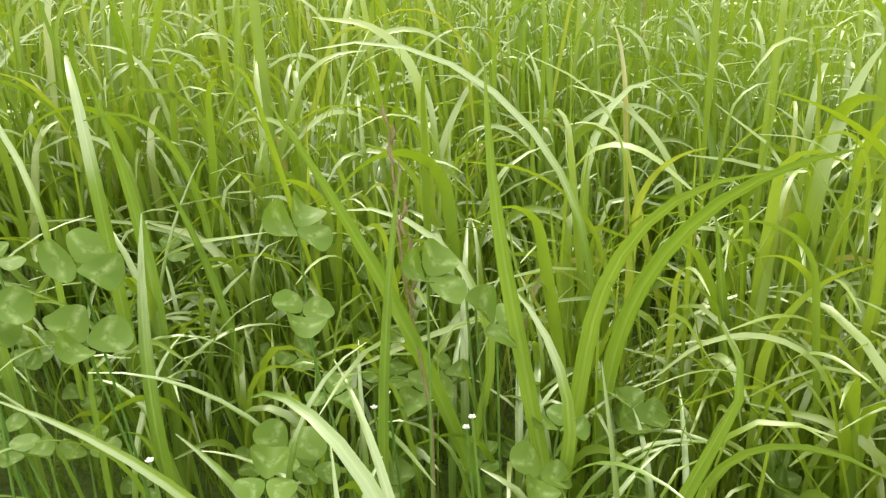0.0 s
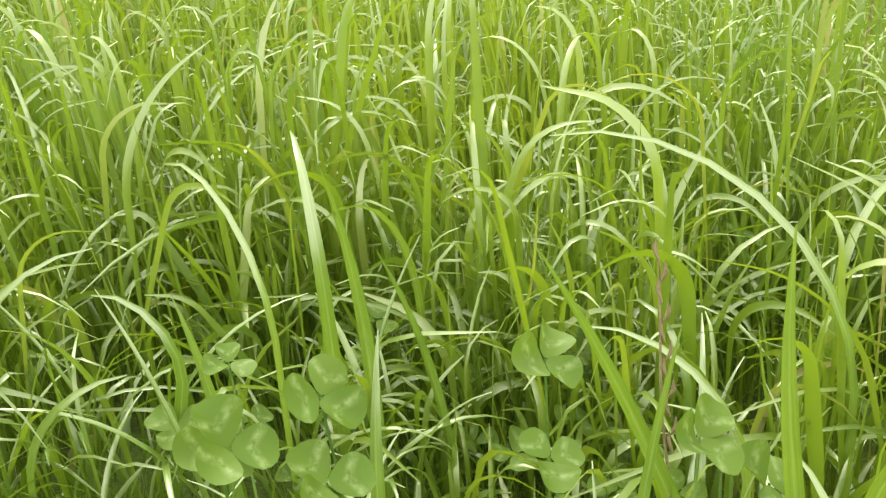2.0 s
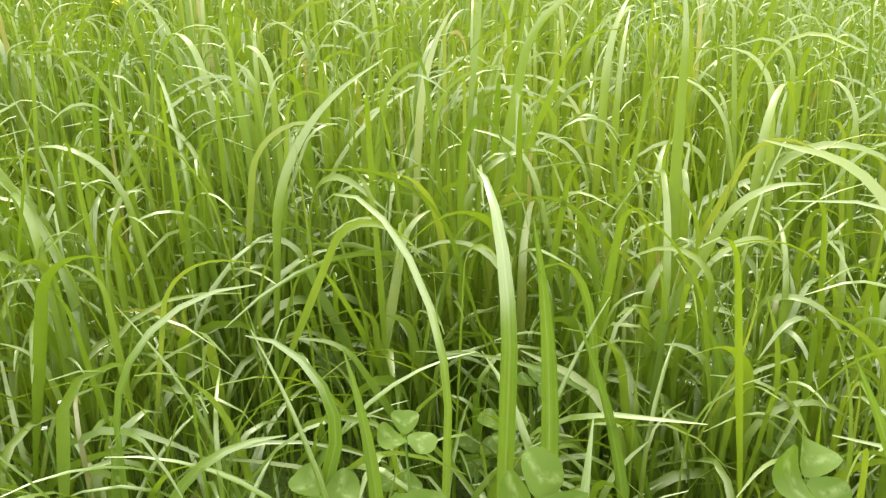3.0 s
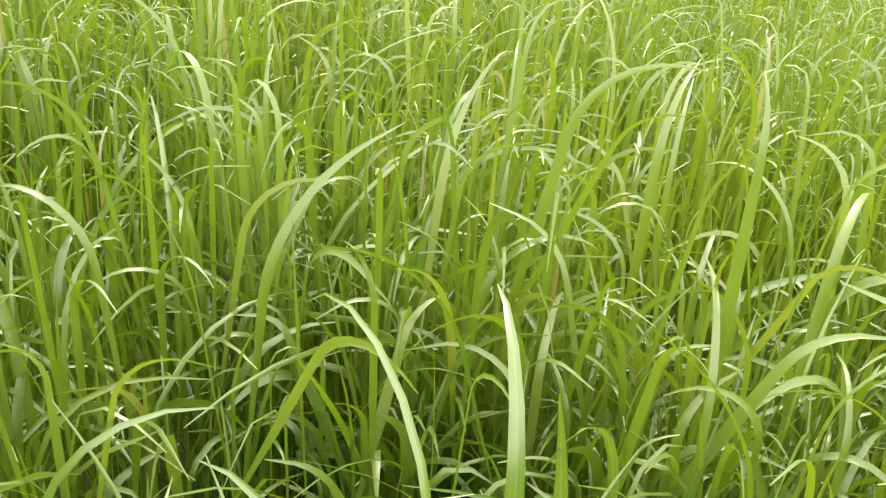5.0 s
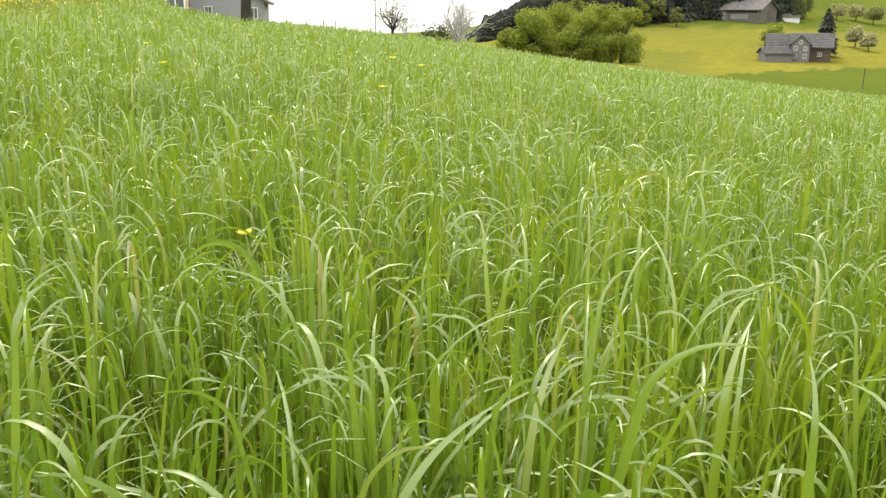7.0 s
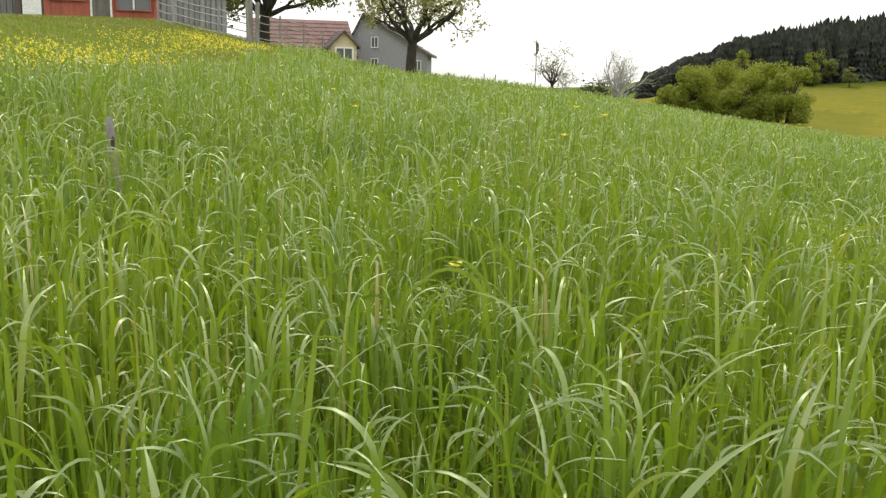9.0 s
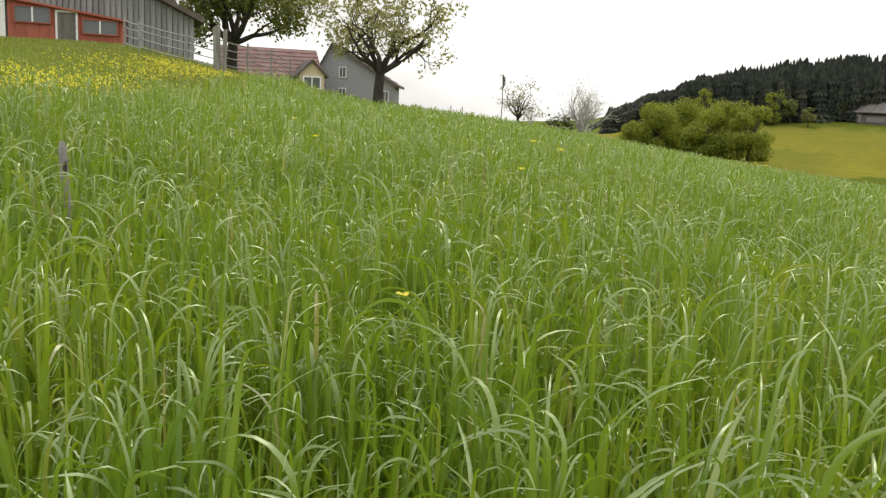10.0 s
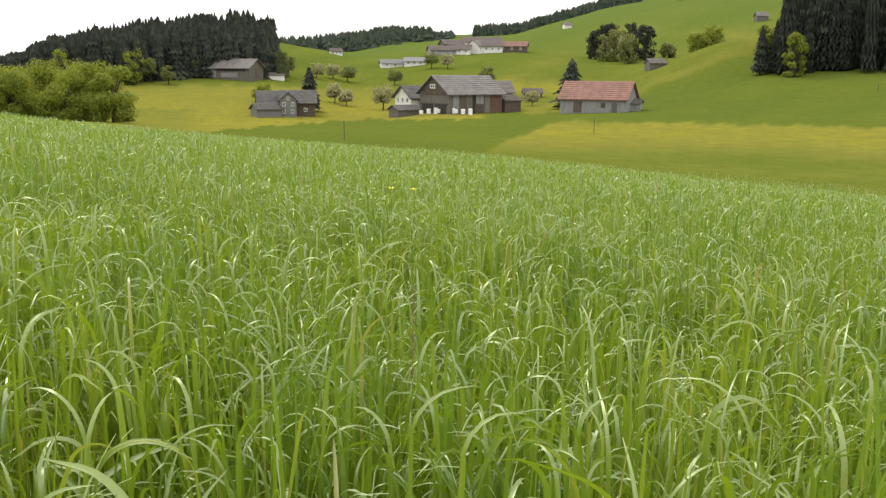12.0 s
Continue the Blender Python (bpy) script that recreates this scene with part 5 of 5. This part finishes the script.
tuft(-0.403, 0.767, 0.422, 252.8, 0.33, 1.90, 0.24, 0.0054)
tuft(-0.674, 0.893, 0.324, 230.3, 0.14, 2.00, 0.08, 0.0072)
tuft(-1.003, 0.781, 0.165, 167.9, 0.29, 0.63, 0.44, 0.0214)
tuft(-0.779, 1.007, 0.234, 246.4, 0.26, 1.00, 0.74, 0.0119)
tuft(-0.547, 0.745, 0.281, 272.0, -0.08, -0.08, 0.77, 0.0105)
tuft(-0.444, 0.731, 0.282, 223.9, 0.26, 0.16, 0.43, 0.0090)
tuft(-0.404, 0.822, 0.277, 256.4, 0.13, -0.36, 0.81, 0.0106)
tuft(-0.297, 0.709, 0.273, 243.8, -0.03, 0.80, 0.39, 0.0081)
tuft(-0.338, 0.814, 0.267, 59.8, -0.31, -0.03, 0.38, 0.0101)
tuft(-0.249, 0.807, 0.276, 297.3, -0.32, 0.77, 0.19, 0.0097)
tuft(-0.664, 0.858, 0.309, 231.2, 0.35, 2.02, 0.05, 0.0065)
tuft(-0.543, 0.595, 0.229, 45.8, -0.04, 1.58, 0.50, 0.0076)
tuft(-0.317, 1.392, 0.410, 228.3, 0.07, 1.74, 0.51, 0.0092)
tuft(-0.607, 0.505, 0.197, 13.2, -0.23, 1.48, 0.31, 0.0069)
tuft(-0.579, 0.790, 0.255, 237.9, -0.01, 1.22, 0.42, 0.0079)
tuft(-0.799, 0.703, 0.248, 240.7, 0.19, 0.51, 0.12, 0.0138)

for k in range(22):
    ta, tr = radians(tuft_rng.uniform(-12, 58)), tuft_rng.uniform(0.52, 1.0)
    tuft(-math.sin(ta) * tr - 0.1, math.cos(ta) * tr + 0.05, tuft_rng.uniform(0.26, 0.38), tuft_rng.uniform(0, 360), tuft_rng.uniform(0, 0.2), tuft_rng.uniform(1.2, 2.6), tuft_rng.uniform(0.4, 0.75), tuft_rng.uniform(0.004, 0.0065))


def leaflet_mesh(size, cup, seed):
    """A rounded, slightly notched leaflet, cupped along its middle."""
    rng = random.Random(seed)
    V, T, A = [(0, 0, 0)], [], [0.0]
    rings, n = 4, 18
    for r in range(1, rings + 1):
        for k in range(n):
            t = 2 * math.pi * k / n
            f = r / rings
            px_, py_ = math.sin(t) * 0.5 * f, 0.5 - 0.5 * math.cos(t) * f
            px_ *= 0.62 + 0.42 * min(max(py_ / 0.6, 0.0), 1.0) ** 0.8 if py_ < 0.6 else 1.04
            py_ -= 0.05 * f * math.exp(-((t - math.pi) / 0.35) ** 2)
            V.append((px_ * size, py_ * size, (abs(px_) * 1.6) ** 2 * cup * size - cup * 0.25 * size * (py_ - 0.5) ** 2 + rng.uniform(-.01, .01) * size))
            A.append(py_ - abs(px_) * 0.55)
    V[0], A[0] = (0, 0.5 * size, 0), 0.5
    for k in range(n):
        T.append((0, 1 + k, 1 + (k + 1) % n))
    Q = [(1 + r * n + k, 1 + (r + 1) * n + k, 1 + (r + 1) * n + (k + 1) % n, 1 + r * n + (k + 1) % n) for r in range(rings - 1) for k in range(n)]
    return mesh_from("leaflet", np.array(V), np.array(Q), np.array(T), along=np.array(A))


LEAFLETS = [leaflet_mesh(1.0, c, 5 + k) for k, c in enumerate((0.15, 0.35, 0.6, -0.1))]
clover_rng = random.Random(12)


def clover(x, y, z, size=0.022, spin=0.0, tilt=40.0, face=160.0):
    """A clover leaf on its stalk: three leaflets round the stalk's top. tilt: how far the leaf leans, towards the bearing face."""
    size *= 0.97
    g = gz(x, y)
    base = thing("clover_leaf", None, None, "three-part clover leaf with pale chevrons on a thin stalk", "clover", group="clover leaves", at=(x, y, g))
    top = Vector((0, 0, z - g))
    V, Q = [], []
    lean = Vector((clover_rng.uniform(-.03, .03), clover_rng.uniform(-.03, .03), 0))
    tube(V, Q, [lean, top * 0.5 + lean * 0.6, top], [0.0009, 0.0008, 0.0007], 6)
    part("stalk", mesh_from("stalk", np.array([tuple(v) for v in V]), np.array(Q)), STEM, base)
    f = radians(face)
    turn = Matrix.Rotation(radians(tilt), 4, Vector((-math.cos(f), -math.sin(f), 0)).cross(Vector((0, 0, 1))).normalized() * -1)
    for k in range(3):
        q = part("leaflet", clover_rng.choice(LEAFLETS), CLOVER, base)
        a = radians(spin + 120 * k + clover_rng.uniform(-12, 12))
        q.matrix_basis = Matrix.Translation(top) @ turn @ Matrix.Rotation(a, 4, "Z") @ Matrix.Rotation(radians(clover_rng.uniform(-5, 22)), 4, "X") @ Matrix.Translation((0, 0.001, 0)) @ Matrix.Scale(size * clover_rng.uniform(0.88, 1.1), 4)


clover(-0.153, 0.425, 0.207, 0.023, 15, 45)
clover(-0.077, 0.391, 0.196, 0.024, 10, 42)
clover(-0.145, 0.392, 0.172, 0.020, 70, 25)
clover(-0.250, 0.370, 0.209, 0.025, 12, 48)
clover(-0.276, 0.329, 0.206, 0.024, 70, 40)
clover(-0.328, 0.414, 0.189, 0.016, 40, 15)
clover(-0.240, 0.346, 0.178, 0.022, 60, 35)
clover(-0.30, 0.352, 0.185, 0.022, 30, 45)
clover(-0.045, 0.41, 0.16, 0.022, 80, 40)
for k in range(40):      # low leaves over the soil
    cx, cy = clover_rng.uniform(-0.40, 0.10), clover_rng.uniform(0.24, 0.50)
    clover(cx, cy, gz(cx, cy) + clover_rng.uniform(0.025, 0.07), clover_rng.uniform(0.013, 0.02), clover_rng.uniform(0, 120), clover_rng.uniform(5, 50), clover_rng.uniform(100, 220))
for k in range(46):
    cx, cy = clover_rng.uniform(-0.42, 0.12), clover_rng.uniform(0.27, 0.62)
    clover(cx, cy, gz(cx, cy) + clover_rng.uniform(0.05, 0.15), clover_rng.uniform(0.015, 0.022), clover_rng.uniform(0, 120), clover_rng.uniform(5, 40), clover_rng.uniform(120, 200))
for k in range(26):
    cx, cy = clover_rng.uniform(-0.75, 0.1), clover_rng.uniform(0.6, 1.1)
    clover(cx, cy, gz(cx, cy) + clover_rng.uniform(0.08, 0.2), clover_rng.uniform(0.016, 0.023), clover_rng.uniform(0, 120), clover_rng.uniform(5, 45), clover_rng.uniform(120, 200))


def petal_mesh(size):
    V = [(0, 0, 0), (-0.3, 0.4, 0.1), (0.3, 0.4, 0.1), (-0.42, 0.8, 0.35), (0, 0.75, 0.27), (0.42, 0.8, 0.35), (-0.2, 1.05, 0.5), (0.2, 1.05, 0.5)]
    T = [(0, 2, 4), (0, 4, 1), (1, 4, 3), (2, 5, 4), (3, 4, 6), (4, 7, 6), (4, 5, 7)]
    return mesh_from("petal", np.array(V) * size, tris=np.array(T))


BUTTER, WHITEP = petal_mesh(0.0125), petal_mesh(0.0019)


def flower(name, x, y, z, petal, n, mat, label, lean=0.0, eye=0.003, eye_mat=None, group=""):
    g = gz(x, y)
    base = thing(name, None, None, label, "flower", group=group, at=(x, y, g))
    V, Q = [], []
    top = Vector((lean, lean * 0.4, z - g))
    tube(V, Q, [(0, 0, 0), top * 0.5 + Vector((0.006, 0, 0)), top], [0.0012, 0.001, 0.0008], 6)
    part("stem", mesh_from("stem", np.array([tuple(v) for v in V]), np.array(Q)), STEM, base)
    for k in range(n):
        q = part("petal", petal, mat, base)
        q.matrix_basis = Matrix.Translation(top) @ Matrix.Rotation(2 * math.pi * k / n + x * 9, 4, "Z")
    bm = bmesh.new()
    bmesh.ops.create_icosphere(bm, subdivisions=1, radius=eye, matrix=Matrix.Translation(top + Vector((0, 0, eye))))
    part("centre", bm, eye_mat or mat, base)
    return base


BUTTERCUP = "yellow buttercup standing in the tall grass"
for x, y, z in ((-1.118, 1.11, 0.25), (-1.85, 2.635, 0.425), (-1.78, 2.70, 0.40), (-2.45, 6.626, 0.19), (-2.40, 6.70, 0.17), (-2.575, 2.339, 0.40), (-1.893, 2.641, 0.33), (-0.07, 3.6, 0.12), (0.02, 3.65, 0.11), (-3.6, 3.2, 0.42), (-4.2, 4.6, 0.42)):
    flower("buttercup", x, y, z, BUTTER, 5, PETAL_YELLOW, BUTTERCUP, 0.01, group="buttercups")
for x, y, z in ((-0.072, 0.456, 0.165), (-0.066, 0.45, 0.158), (-0.192, 0.293, 0.15), (-0.115, 0.391, 0.115), (-0.108, 0.395, 0.122), (-0.058, 0.365, 0.13), (-0.062, 0.37, 0.12), (-0.551, 0.408, 0.157), (-0.553, 0.395, 0.147), (-0.66, 0.75, 0.2)):
    flower("white_flower", x, y, z, WHITEP, 5, PETAL_WHITE, "tiny white meadow flower low in the grass", 0.004, 0.001, PETAL_WHITE, "white flowers")


V, Q = [], []
tube(V, Q, [(0, 0, 0), (-0.0022, 0.001, 0.006), (-0.0018, 0.001, 0.012)], [0.0006, 0.0013, 0.0002], 5)
SPIKELET = mesh_from("spikelet", np.array([tuple(v) for v in V]), np.array(Q))


def seed_stalk(x, y, z, sx, sy, ear=0.11):
    """A dry ryegrass ear: thin stem with spikelets set alternately."""
    g = gz(x, y)
    base = thing("dry_seed_stalk", None, None, "dry brown ryegrass ear on a thin bent stem", "grass", group="dry stalks", at=(x, y, g))
    top = Vector((sx, sy, z - g))
    V, Q = [], []
    tube(V, Q, [(0, 0, 0), top * 0.45 + Vector((0.008, 0, 0)), top * 0.75, top], [0.0012, 0.001, 0.0008, 0.0005], 6)
    part("stem", mesh_from("stem", np.array([tuple(v) for v in V]), np.array(Q)), DRY, base)
    d = (top * 0.25 + Vector((-0.004, 0, 0))).normalized()
    for k in range(11):
        q = part("spikelet", SPIKELET, DRY, base)
        q.location, q.rotation_euler = top - d * ear * k / 11, (0, 0, math.pi * (k % 2))


seed_stalk(-0.085, 0.40, 0.262, -0.015, 0.03)
for k in range(11):
    rr_, aa_ = clover_rng.uniform(0.8, 5.5), radians(clover_rng.uniform(-15, 62))
    sx_, sy_ = -math.sin(aa_) * rr_, math.cos(aa_) * rr_
    seed_stalk(sx_, sy_, gz(sx_, sy_) + clover_rng.uniform(0.36, 0.46), clover_rng.uniform(-.05, .05), clover_rng.uniform(-.05, .05))


# ---- the bank below the barn: shorter grass and a band of yellow flowers ----
def bank():
    rng = np.random.default_rng(61)
    x, y = scatter(60, 60000, 4.5, 34.0, 40.0, 78.0)
    k = x + y < -2.4
    x, y = x[k], y[k]
    far_ = np.hypot(x, y)
    V, q, al = blades(62, x, y, rng.uniform(0.05, 0.12, len(x)) + 0.12 * np.clip(1 - (far_ - 6) / 10, 0, 1), 0.012 * rng.uniform(0.6, 1.4, len(x)) * np.clip(far_ / 14, 0.6, 2), 4, 2.0, 2)
    thing("bank_grass", mesh_from("bank_grass", V, q, along=al), GRASS_BANK, "shorter pasture grass on the bank below the barn", "grass", "stuff")
    x, y = scatter(63, 22000, 6.0, 27.0, 44.0, 72.0)
    s = -(x + y)
    dens = np.clip(np.sin(x * 0.55 + 1.2 * np.sin(y * 0.5)) * 0.5 + 0.6, 0.22, 1) * np.clip((s - 3.0) / 1.0, 0, 1) * np.clip((7.0 - s) / 2.0, 0, 1) * 0.8
    k = rng.random(len(x)) < dens
    x, y = x[k], y[k]
    n = len(x)
    z = ground_z(x, y) + rng.uniform(0.1, 0.22, n)
    c = np.repeat(np.stack([x, y, z], 1), 3, 0) + rng.normal(0, 0.012, (n * 3, 3))
    v, qq = leaf_quads(rng, c, 0.008, n * 4, 0.0115)
    thing("yellow_flowers", mesh_from("yellow_flowers", v, qq, smooth=False), PETAL_YELLOW, "band of yellow buttercups and dandelions on the bank", "flowers", "stuff")


bank()
